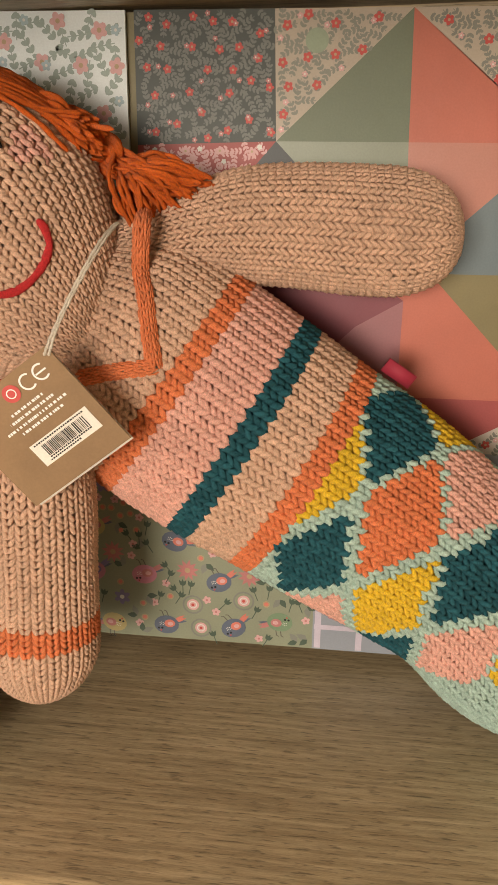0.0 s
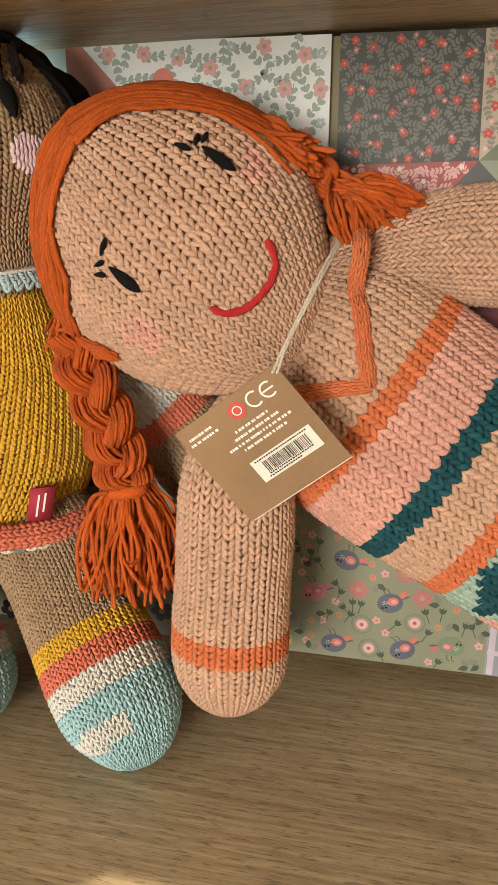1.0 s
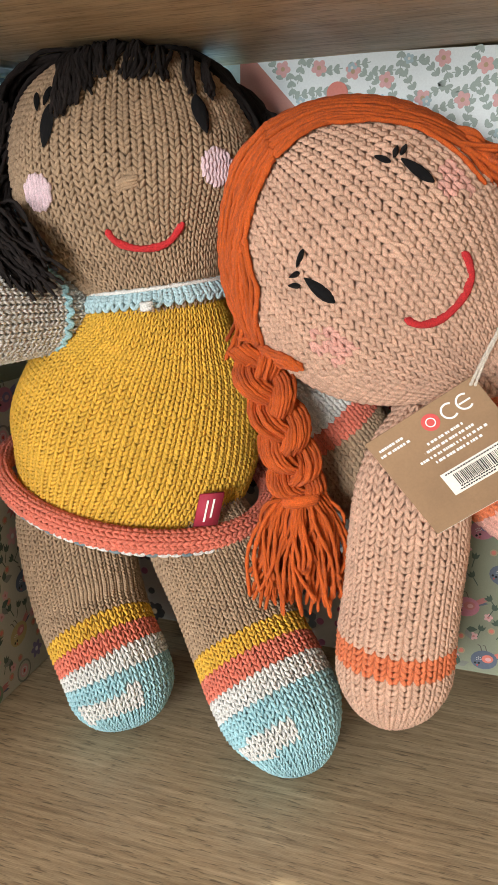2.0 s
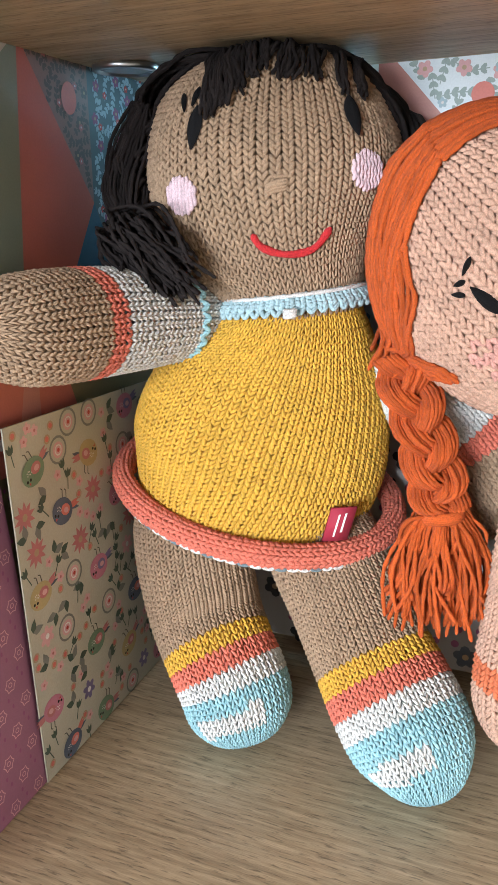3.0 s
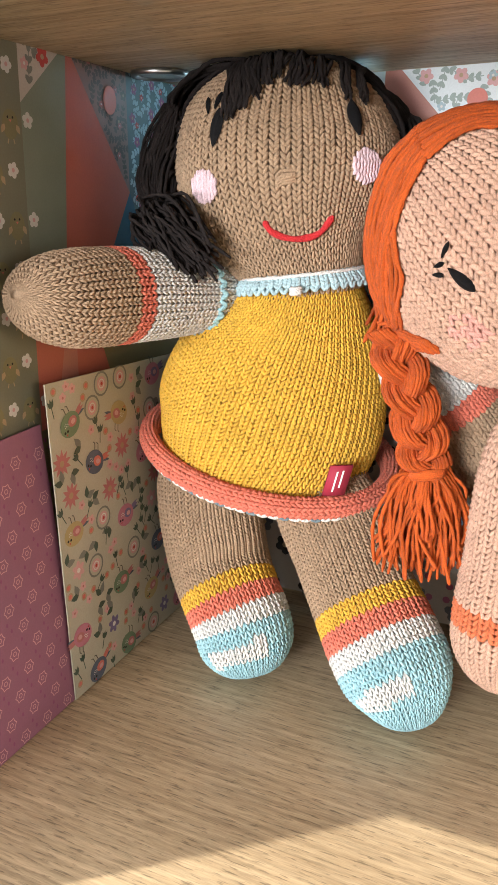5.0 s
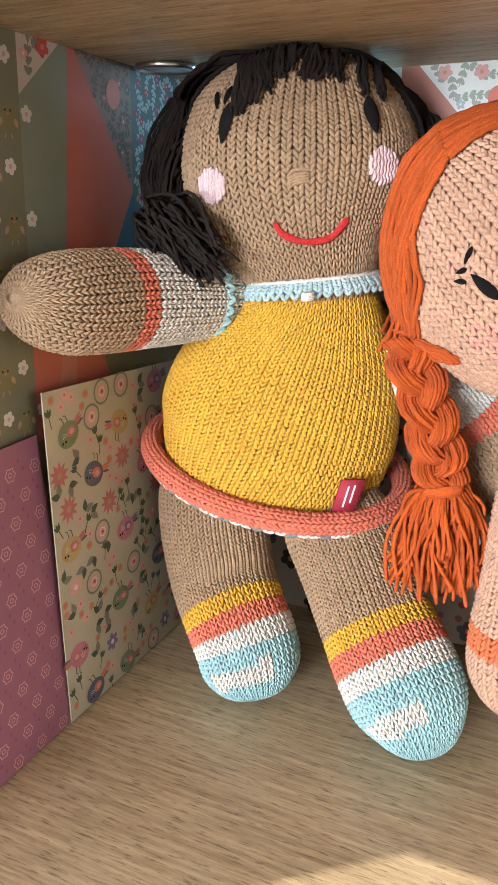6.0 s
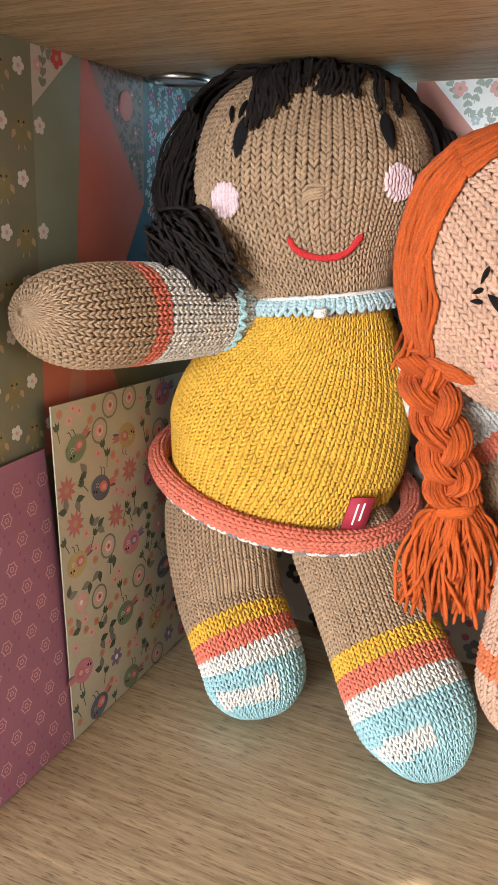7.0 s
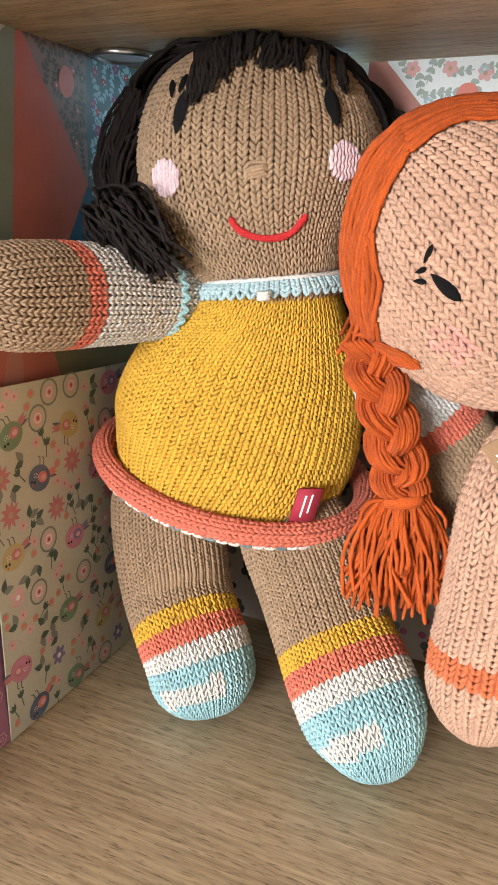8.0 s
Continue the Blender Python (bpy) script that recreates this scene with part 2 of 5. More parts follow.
def knit(build, form, column, row, colour, plump=1.2, seen=(0.28, -0.95, 0.1), flat=1.0, jitter=0.06, kept=None, closed=False, skew=0.0, bias=0.0, deep=0.55):
    """Stocking stitch over a form: rows of small yarn Vs over a plain backing of the same yarn.
    skew: turns of the wales round the form; bias: how much fuller one leg of each V is than the other."""
    ring = np.linspace(0, 1, 64)
    girth = max(np.linalg.norm(np.diff(form.at(ring, v), axis=0), axis=1).sum() for v in (0.3, 0.45, 0.6))
    cols, rows = max(8, int(girth / column)), max(4, int(form.length / row))
    u = (np.arange(cols) + 0.5) / cols
    v = (np.arange(rows) + 0.5) / rows
    uu, vv = (a.ravel() for a in np.meshgrid(u, v))
    uu = uu + skew * (vv - 0.5)
    rng = np.random.default_rng(cols * 1000 + rows)
    p, eu, ev, n = form.frame_at(uu, vv, 1 / cols, 1 / rows)
    ev = ev + eu * (skew * cols / rows)
    kind = np.asarray(colour(uu, vv, p))
    # backing
    gu, gv = np.meshgrid(np.arange(cols) / cols, np.arange(rows + 1) / rows)
    q, qe, _, qn = form.frame_at(gu.ravel(), np.clip(gv.ravel(), 0.012, 0.988), 1 / cols, 1 / rows)
    w = np.minimum(np.linalg.norm(qe, axis=1, keepdims=True), column)
    i, j = np.meshgrid(np.arange(cols), np.arange(rows))
    a, b = j * cols + i, j * cols + (i + 1) % cols
    stay = np.ones(len(p), bool) if kept is None else kept(p)
    build.add(q - qn * w * deep, np.stack([a, b, b + cols, a + cols], -1).reshape(-1, 4)[stay], kind[stay])
    if not closed:
        for row_at in (0, rows):
            ring_q = (q - qn * w * deep)[row_at * cols:(row_at + 1) * cols]
            lid = np.vstack([ring_q, ring_q.mean(0)])
            pairs = np.arange(0, cols - 1, 2)
            fan = np.stack([np.full(len(pairs), cols), pairs, pairs + 1, (pairs + 2) % cols], -1)
            build.add(lid, fan, kind[0] if row_at == 0 else kind[-1])
    # stitches on the side that can be seen
    keep = (n @ unit(np.asarray(seen, float)) > -0.3) & (np.linalg.norm(eu, axis=1) > column * 0.12) & stay
    p, eu, ev, n, kind = p[keep], eu[keep], ev[keep], n[keep], kind[keep]
    w = np.minimum(np.linalg.norm(eu, axis=1, keepdims=True), column * 1.15)
    sides = 5
    for side in (-1, 1):
        wob = 1 + rng.normal(0, jitter, (len(p), 4))
        path, rad = [], []
        for c, r, h, g in LEG:
            path.append(p + eu * (side * c * (1 - side * bias * 0.5) * wob[:, :1]) + ev * (r + (wob[:, 1:2] - 1)) + n * w * ((h + side * bias * 0.16) * flat * wob[:, 2:3]))
            rad.append(w * g * plump * (1 + side * bias * 0.35) * wob[:, 3:4])
        path, rad = np.stack(path, 1), np.stack(rad, 1)
        along = unit(np.gradient(path, axis=1))
        across = unit(np.cross(along, n[:, None, :]))
        up = np.cross(across, along)
        ang = 2 * np.pi * np.arange(sides) / sides
        tube = path[:, :, None] + rad[:, :, None] * (across[:, :, None] * np.cos(ang)[:, None] + up[:, :, None] * np.sin(ang)[:, None])
        k, s = np.meshgrid(np.arange(3), np.arange(sides), indexing="ij")
        one = np.stack([k * sides + s, k * sides + (s + 1) % sides, (k + 1) * sides + (s + 1) % sides, (k + 1) * sides + s], -1).reshape(-1, 4)
        faces = (one[None] + (np.arange(len(p)) * 4 * sides)[:, None, None]).reshape(-1, 4)
        build.add(tube, faces, np.repeat(kind, len(one)))


def cord(build, points, radius, material, samples=None, sides=7, taper=(1.0, 1.0), ply=0.2):
    """A twisted two-ply yarn along a soft curve."""
    pts = np.asarray(points, float)
    c = smoothed(pts, 4 * len(pts))
    run = np.linalg.norm(np.diff(c, axis=0), axis=1).sum()
    n = int(min(max(8, run / (radius * 1.1)), 90))
    c = smoothed(pts, n)
    tan = unit(np.gradient(c, axis=0))
    ref = np.array((0.31, -0.9, 0.3))
    a = unit(np.cross(tan, ref))
    b = np.cross(tan, a)
    t = np.linspace(0, 1, n)
    rad = radius * (taper[0] + (taper[1] - taper[0]) * t)
    rad = rad * np.where((t == 0) | (t == 1), 0.4, 1.0)
    ang = 2 * np.pi * np.arange(sides) / sides
    grow = 1 + ply * np.cos(2 * ang[None] + (run / radius) * 0.75 * t[:, None])
    ringed = c[:, None] + (rad[:, None] * grow)[..., None] * (a[:, None] * np.cos(ang)[None, :, None] + b[:, None] * np.sin(ang)[None, :, None])
    i, s = np.meshgrid(np.arange(n - 1), np.arange(sides), indexing="ij")
    f = np.stack([i * sides + s, i * sides + (s + 1) % sides, (i + 1) * sides + (s + 1) % sides, (i + 1) * sides + s], -1)
    build.add(ringed, f.reshape(-1, 4), build.slot(material))


def hank(build, points, count, spread, radius, material, rng, loose=0.25, flat=0.6, samples=None, ends=0.0, fray=0.0):
    """A bundle of yarns along a guide curve. spread: half width at each guide point."""
    pts = np.asarray(points, float)
    wide = np.interp(np.linspace(0, 1, len(pts)), np.linspace(0, 1, len(np.atleast_1d(spread))), np.atleast_1d(spread))
    tan = unit(np.gradient(pts, axis=0))
    a = unit(np.cross(tan, np.array((0.28, -0.95, 0.1))))
    b = np.cross(tan, a)
    for k in range(count):
        ang, r = rng.uniform(0, 2 * np.pi), math.sqrt(rng.uniform(0, 1))
        x, y = r * math.cos(ang), r * math.sin(ang) * flat
        off = rng.normal(0, loose, (len(pts), 2)) * 0.35
        way = pts + a * ((x + off[:, :1]) * wide[:, None]) + b * ((y + off[:, 1:] * flat) * wide[:, None])
        if ends:
            way[-1] += (way[-1] - way[-2]) * rng.uniform(-ends, ends * 0.4) + rng.normal(0, fray, 3)
        cord(build, way, radius * rng.uniform(0.85, 1.1), material)


def thing(name, label, category, me=None, group="", kind=""):
    return tagged(new(name, me), label, category, group, kind)


def part(name, bm, material, parent, label=""):
    """Links a bmesh as one mesh object under a thing or a part."""
    me = bpy.data.meshes.new(name)
    bm.to_mesh(me)
    bm.free()
    me.materials.append(material)
    ob = new(name, me)
    ob.parent = parent
    return tagged(ob, label)


def slab(x0, x1, y0, y1, z0, z1, bevel=0.0):
    bm = bmesh.new()
    bmesh.ops.create_cube(bm, size=1.0, matrix=Matrix.Translation(((x0 + x1) / 2, (y0 + y1) / 2, (z0 + z1) / 2)) @ Matrix.Diagonal((x1 - x0, y1 - y0, z1 - z0, 1)))
    if bevel:
        bmesh.ops.bevel(bm, geom=bm.edges[:], offset=bevel, segments=2, profile=0.5, affect="EDGES")
    return bm


def solid(name, bm, material, label, category, kind="structure"):
    me = bpy.data.meshes.new(name)
    bm.to_mesh(me)
    bm.free()
    me.materials.append(material)
    return thing(name, label, category, me, kind=kind)


# ---- the shelf compartment ----
WIDE, DEEP, HIGH = 0.80, 0.41, 0.405
solid("floor", slab(-0.02, WIDE + 0.02, -DEEP, 0.03, -0.024, 0.0, 0.0008), OAK, "light oak laminate shelf board with straight grain", "shelf board")
bm = slab(-0.02, WIDE + 0.02, -DEEP, 0.03, HIGH, HIGH + 0.024, 0.0008)
for v in bm.verts:
    v.co.z += 0.028 * v.co.x - 0.007      # the board hangs a little lower at its west end
solid("ceiling", bm, OAK, "oak laminate board over the compartment", "shelf board")
solid("wall_north", slab(-0.02, WIDE + 0.02, 0.03, 0.04, -0.024, HIGH + 0.024), OAK, "oak laminate back board of the compartment", "back board")
solid("wall_west", slab(-0.04, -0.02, -DEEP, 0.03, 0.0, HIGH), OAK, "oak laminate side board of the compartment", "side board")
solid("wall_east", slab(WIDE, WIDE + 0.02, -DEEP, 0.03, 0.0, HIGH + 0.018), OAK, "oak laminate far side board of the compartment", "side board")


# ---- unseen room added round the shelf: plain walls, open to the sun and lamps ----
WALLPAINT = plain("white_wall_paint", (0.60, 0.57, 0.52), 0.8)
TILE = plain("grey_floor", (0.30, 0.27, 0.24), 0.6)
solid("room_floor", slab(-2.2, 3.2, -3.2, 1.0, -1.02, -0.98), TILE, "plain grey room floor under the shelf", "floor")
solid("room_wall_south", slab(-2.2, 3.2, -3.24, -3.2, -0.98, -0.1), WALLPAINT, "unseen low white wall, left open above for the front fill lamp", "wall")
solid("room_wall_west", slab(-2.24, -2.2, -3.2, 1.0, -0.98, 1.6), WALLPAINT, "plain white room wall", "wall")
solid("room_wall_east", slab(3.2, 3.24, -3.2, 1.0, -0.98, 0.08), WALLPAINT, "unseen low white wall, left open above at the side fill lamp", "wall")
solid("room_wall_north", slab(-2.2, 3.2, 0.06, 0.10, -0.98, 1.6), WALLPAINT, "plain white wall behind the shelf", "wall")
# Added wall, out of view, that keeps sky light off the right side.
solid("light_block_wall", slab(0.55, 3.2, -1.56, -1.50, -0.98, 1.6), WALLPAINT, "unseen plain white wall added to cut light from the right", "wall")
SUN_GAP = (-1.55, -0.25, -1.95, -0.55)      # opening added for the sun and the overhead lamp: x from, x to, y from, y to
bm = bmesh.new()
for x0, x1, y0, y1 in ((-2.2, 3.2, -3.2, SUN_GAP[2]), (-2.2, SUN_GAP[0], SUN_GAP[2], SUN_GAP[3]), (SUN_GAP[1], 3.2, SUN_GAP[2], SUN_GAP[3]), (-2.2, 3.2, SUN_GAP[3], 1.0)):
    bmesh.ops.create_cube(bm, size=1.0, matrix=Matrix.Translation(((x0 + x1) / 2, (y0 + y1) / 2, 1.63)) @ Matrix.Diagonal((x1 - x0, y1 - y0, 0.06, 1)))
solid("room_ceiling", bm, WALLPAINT, "unseen white room ceiling with an opening added for the sun", "ceiling")


# ---- patchwork papers ----
INKS = {k: paper(k + "_ink", tuple(0.8 * v for v in c), 0.5, 0.1) for k, c in {
    "leaf_green": (0.075, 0.115, 0.085), "grey_leaf": (0.24, 0.25, 0.22), "bird_green": (0.20, 0.30, 0.19), "bird_pink": (0.58, 0.23, 0.31), "bird_blue": (0.12, 0.15, 0.21),
    "bird_yellow": (0.52, 0.42, 0.20), "rose": (0.56, 0.21, 0.21), "poppy": (0.62, 0.08, 0.07), "blush": (0.74, 0.42, 0.42), "chalk": (0.78, 0.76, 0.72), "pale_blue": (0.42, 0.56, 0.62),
    "stem": (0.13, 0.12, 0.10), "black": (0.012, 0.013, 0.016), "coral": (0.74, 0.22, 0.17), "pale_leaf": (0.36, 0.45, 0.42), "chick": (0.25, 0.23, 0.12), "violet": (0.24, 0.20, 0.36),
    "plum": (0.30, 0.09, 0.19), "lilac": (0.62, 0.55, 0.66), "tan": (0.50, 0.36, 0.22), "sage": (0.30, 0.38, 0.28), "slate": (0.10, 0.12, 0.15), "ash_leaf": (0.17, 0.185, 0.175)}.items()}


def inside(p, poly):
    hit = False
    for (x0, y0), (x1, y1) in zip(poly, poly[1:] + poly[:1]):
        if (y0 > p[1]) != (y1 > p[1]) and p[0] < (x1 - x0) * (p[1] - y0) / (y1 - y0) + x0:
            hit = not hit
    return hit


def clear_of_edge(p, poly, gap):
    for (x0, y0), (x1, y1) in zip(poly, poly[1:] + poly[:1]):
        dx, dy = x1 - x0, y1 - y0
        t = min(1, max(0, ((p[0] - x0) * dx + (p[1] - y0) * dy) / (dx * dx + dy * dy)))
        if math.hypot(p[0] - x0 - t * dx, p[1] - y0 - t * dy) < gap:
            return False
    return True


class Sheet:
    """A flat printed sheet: an outline with motifs on it, in a frame of origin, across, up and out."""

    def __init__(self, origin, across, up, out):
        self.o, self.a, self.u, self.n = (Vector(v) for v in (origin, across, up, out))
        self.shapes = []

    def place(self, x, y, h):
        return self.o + self.a * x + self.u * y + self.n * h

    def shape(self, points, ink, layer=0):
        self.shapes.append((points, ink, layer))

    def oval(self, x, y, rx, ry, turn, ink, layer=0, n=10):
        c, s = math.cos(turn), math.sin(turn)
        self.shape([(x + rx * math.cos(k) * c - ry * math.sin(k) * s, y + rx * math.cos(k) * s + ry * math.sin(k) * c) for k in (2 * math.pi * i / n for i in range(n))], ink, layer)

    def leaf(self, x, y, length, width, turn, ink, layer=0):
        c, s = math.cos(turn), math.sin(turn)
        pts = [(0, 0), (0.3, 0.5), (0.6, 0.42), (1, 0), (0.6, -0.42), (0.3, -0.5)]
        self.shape([(x + length * a * c - width * b * s, y + length * a * s + width * b * c) for a, b in pts], ink, layer)

    def stroke(self, x0, y0, x1, y1, w, ink, layer=0):
        d = math.hypot(x1 - x0, y1 - y0) or 1
        nx, ny = -(y1 - y0) / d * w / 2, (x1 - x0) / d * w / 2
        self.shape([(x0 - nx, y0 - ny), (x1 - nx, y1 - ny), (x1 + nx, y1 + ny), (x0 + nx, y0 + ny)], ink, layer)

    def ring(self, x, y, r, w, ink, layer=0, n=12, lobes=0, depth=0.0):
        for k in range(n):
            a0, a1 = 2 * math.pi * k / n, 2 * math.pi * (k + 1) / n
            r0, r1 = (r * (1 + depth * math.cos(lobes * a)) for a in (a0, a1))
            self.shape([(x + (r0 - w) * math.cos(a0), y + (r0 - w) * math.sin(a0)), (x + r0 * math.cos(a0), y + r0 * math.sin(a0)),
                        (x + r1 * math.cos(a1), y + r1 * math.sin(a1)), (x + (r1 - w) * math.cos(a1), y + (r1 - w) * math.sin(a1))], ink, layer)

    def flower(self, x, y, r, petals, ink, heart, turn=0.0, slim=0.42, layer=0):
        for k in range(petals):
            a = turn + 2 * math.pi * k / petals
            self.oval(x + r * 0.55 * math.cos(a), y + r * 0.55 * math.sin(a), r * 0.48, r * slim, a, ink, layer, 8)
        self.oval(x, y, r * 0.28, r * 0.28, 0, heart, layer + 1, 8)

    def star(self, x, y, r, petals, ink, heart, turn=0.0):
        for k in range(petals):
            self.leaf(x, y, r, r * 0.36, turn + 2 * math.pi * k / petals, ink, 0)
        self.oval(x, y, r * 0.24, r * 0.24, 0, heart, 1, 8)

    def wheel(self, x, y, r, ink, heart):
        self.ring(x, y, r, r * 0.18, "grey_leaf", 0, 16, 16, 0.06)
        self.oval(x, y, r * 0.62, r * 0.62, 0, ink, 0, 12)
        self.ring(x, y, r * 0.42, r * 0.1, "chalk", 1, 10)
        self.oval(x, y, r * 0.16, r * 0.16, 0, heart, 2, 8)

    def bird(self, x, y, r, ink, wing, turn):
        at = lambda a, b: (x + r * (a * math.cos(turn) - b * math.sin(turn)), y + r * (a * math.sin(turn) + b * math.cos(turn)))
        for k in (-0.22, 0.05, 0.32):
            px, py = at(0.6, 0.25)
            self.leaf(px, py, r * 1.0, r * 0.3, turn + 0.25 + k, "bird_blue" if k < 0 else wing, 0)
        self.oval(x, y, r * 0.95, r * 0.78, turn, ink, 1, 16)
        px, py = at(0.25, 0.1)
        self.oval(px, py, r * 0.42, r * 0.34, turn, wing, 2, 10)
        px, py = at(0.3, 0.08)
        self.oval(px, py, r * 0.22, r * 0.17, turn, "blush", 3, 8)
        for k in (-0.15, 0.2):
            a0, a1 = at(k, 0.7), at(k - 0.12, 1.15)
            self.stroke(*a0, *a1, r * 0.07, "stem", 0)
            self.stroke(*a1, *at(k - 0.3, 1.22), r * 0.06, "stem", 0)
        for k in (-0.62, -0.36):
            px, py = at(k, -0.28)
            self.oval(px, py, r * 0.09, r * 0.09, 0, "black", 2, 8)
        self.shape([at(-0.55, -0.42), at(-0.38, -0.42), at(-0.47, -0.58)], "poppy", 2)
        for k in range(7):
            px, py = at(-0.5 + 0.12 * (k % 4), 0.0 + 0.16 * (k // 4) + 0.05 * (k % 2))
            self.oval(px, py, r * 0.04, r * 0.04, 0, "chalk", 2, 6)

    def chicken(self, x, y, r, turn):
        self.oval(x, y, r * 0.8, r, turn, "chick", 0, 14)
        for k in (-0.25, 0.25):
            self.oval(x + k * r, y + r * 0.45, r * 0.09, r * 0.09, 0, "black", 1, 8)
            self.stroke(x + k * r, y - r * 0.95, x + k * r * 1.4, y - r * 1.25, r * 0.1, "tan", 0)
        self.shape([(x - r * 0.14, y + r * 0.3), (x + r * 0.14, y + r * 0.3), (x, y + r * 0.12)], "coral", 1)
        self.leaf(x - r * 0.6, y, r * 0.7, r * 0.4, 4.2, "tan", 1)
        self.leaf(x + r * 0.6, y, r * 0.7, r * 0.4, 5.2, "tan", 1)

    def tulip(self, x, y, r, ink, turn):
        self.stroke(x, y, x - r * 1.2 * math.sin(turn), y - r * 1.2 * math.cos(turn), r * 0.12, "leaf_green", 0)
        for k in (-0.5, 0, 0.5):
            self.leaf(x, y, r, r * 0.42, math.pi / 2 - turn + k, ink, 1)

    def scatter(self, poly, tries, gap, rng, draw, margin):
        xs, ys = [p[0] for p in poly], [p[1] for p in poly]
        done = []
        for _ in range(tries):
            p = (rng.uniform(min(xs), max(xs)), rng.uniform(min(ys), max(ys)))
            if inside(p, poly) and clear_of_edge(p, poly, margin) and all(math.hypot(p[0] - q[0], p[1] - q[1]) > gap for q in done):
                done.append(p)
                draw(p[0], p[1])
        return done

    def patch(self, name, poly, material, parent, label="", thick=0.0026):
        bm = bmesh.new()
        low = [bm.verts.new(self.place(x, y, -thick)) for x, y in poly]
        top = [bm.verts.new(self.place(x, y, 0)) for x, y in poly]
        bm.faces.new(top)
        bm.faces.new(low[::-1])
        for k in range(len(poly)):
            j = (k + 1) % len(poly)
            bm.faces.new((top[j], top[k], low[k], low[j]))
        bmesh.ops.recalc_face_normals(bm, faces=bm.faces[:])
        return part(name, bm, material, parent, label)

    def print_on(self, parent, name="floral_print"):
        if not self.shapes:
            return
        inks = sorted({ink for _, ink, _ in self.shapes})
        verts, faces, slots = [], [], []
        for points, ink, layer in self.shapes:
            faces.append(range(len(verts), len(verts) + len(points)))
            slots.append(inks.index(ink))
            height = 0.00018 + 0.00012 * layer + 0.0000025 * (len(slots) % 40)
            verts += [self.place(x, y, height) for x, y in points]
        me = bpy.data.meshes.new(name)
        me.from_pydata(verts, [], [list(f) for f in faces])
        me.polygons.foreach_set("material_index", slots)
        for ink in inks:
            me.materials.append(INKS[ink])
        ob = new(name, me)
        ob.parent = parent
        tagged(ob, kind="stuff")
        self.shapes = []


def ditsy(sheet, poly, rng, leaf, bloom, second, scale=1.0):
    """Small flowers, sprigs and berries, closely set."""
    def sprig(x, y):
        a = rng.uniform(0, 6.28)
        n = 3
        for k in range(n):
            t = k / n
            px, py = x + scale * 0.0075 * (t - 0.4) * math.cos(a), y + scale * 0.0075 * (t - 0.4) * math.sin(a)
            sheet.oval(px + 0.0009 * math.cos(a + 1.5), py + 0.0009 * math.sin(a + 1.5), scale * 0.0014, scale * 0.0008, a + 0.8, leaf, 0, 7)
            sheet.oval(px - 0.0009 * math.cos(a + 1.5), py - 0.0009 * math.sin(a + 1.5), scale * 0.0014, scale * 0.0008, a - 0.8, leaf, 0, 7)
        sheet.stroke(x - scale * 0.004 * math.cos(a), y - scale * 0.004 * math.sin(a), x + scale * 0.004 * math.cos(a), y + scale * 0.004 * math.sin(a), scale * 0.00035, leaf, 0)
    sheet.scatter(poly, 2600, 0.0048 * scale, rng, sprig, 0.003 * scale)
    sheet.scatter(poly, 500, 0.0115 * scale, rng, lambda x, y: sheet.flower(x, y, 0.0027 * scale, 5, bloom, "tan", rng.uniform(0, 6), 0.4, 2), 0.0028 * scale)
    sheet.scatter(poly, 300, 0.014 * scale, rng, lambda x, y: sheet.flower(x, y, 0.0017 * scale, 5, second, "chalk", rng.uniform(0, 6), 0.4, 3), 0.002 * scale)


def meadow(sheet, poly, rng, size=1.0):
    """Birds among big flowers, wheels, tulips and leaves."""
    taken = []

    def free(x, y, r):
        if all(math.hypot(x - a, y - b) > r + c for a, b, c in taken):
            taken.append((x, y, r))
            return True
        return False
    kinds = [("bird_green", "rose"), ("bird_pink", "rose"), ("bird_blue", "coral"), ("bird_pink", "violet"), ("bird_yellow", "rose")]

    def draw(x, y):
        if free(x, y, 0.0125 * size):
            sheet.bird(x, y, 0.0088 * size, *kinds[len(taken) % 5], rng.choice((-0.2, 0.15, 2.9, 0.3)) + rng.uniform(-0.2, 0.2))
    sheet.scatter(poly, 400, 0.031 * size, rng, draw, 0.006 * size)

    def big(x, y):
        k = rng.integers(0, 3)
        if free(x, y, 0.0072 * size):
            if k == 0:
                sheet.wheel(x, y, 0.0066 * size, "blush", "poppy")
            elif k == 1:
                sheet.star(x, y, 0.0078 * size, 10, "rose", "tan", rng.uniform(0, 6))
            else:
                sheet.flower(x, y, 0.0056 * size, 6, "blush" if rng.random() < 0.6 else "violet", "chalk", rng.uniform(0, 6), 0.3)
    sheet.scatter(poly, 900, 0.0095 * size, rng, big, 0.005 * size)

    def small(x, y):
        if free(x, y, 0.0025 * size):
            k = rng.integers(0, 4)
            if k == 0:
                sheet.tulip(x, y, 0.0050 * size, "leaf_green", rng.uniform(-0.8, 0.8))
            elif k == 1:
                a = rng.uniform(0, 6)
                sheet.leaf(x, y, 0.0080 * size, 0.0044 * size, a, "grey_leaf")
                sheet.leaf(x, y, 0.0070 * size, 0.0040 * size, a + 1.2, "leaf_green")
            elif k == 2:
                sheet.ring(x, y, 0.0024 * size, 0.0008 * size, "tan", 0, 10)
                sheet.oval(x, y, 0.0015 * size, 0.0015 * size, 0, "coral", 0, 8)
            else:
                sheet.flower(x, y, 0.0029 * size, 5, "blush", "rose", rng.uniform(0, 6), 0.4)
    sheet.scatter(poly, 4800, 0.0043 * size, rng, small, 0.0028 * size)


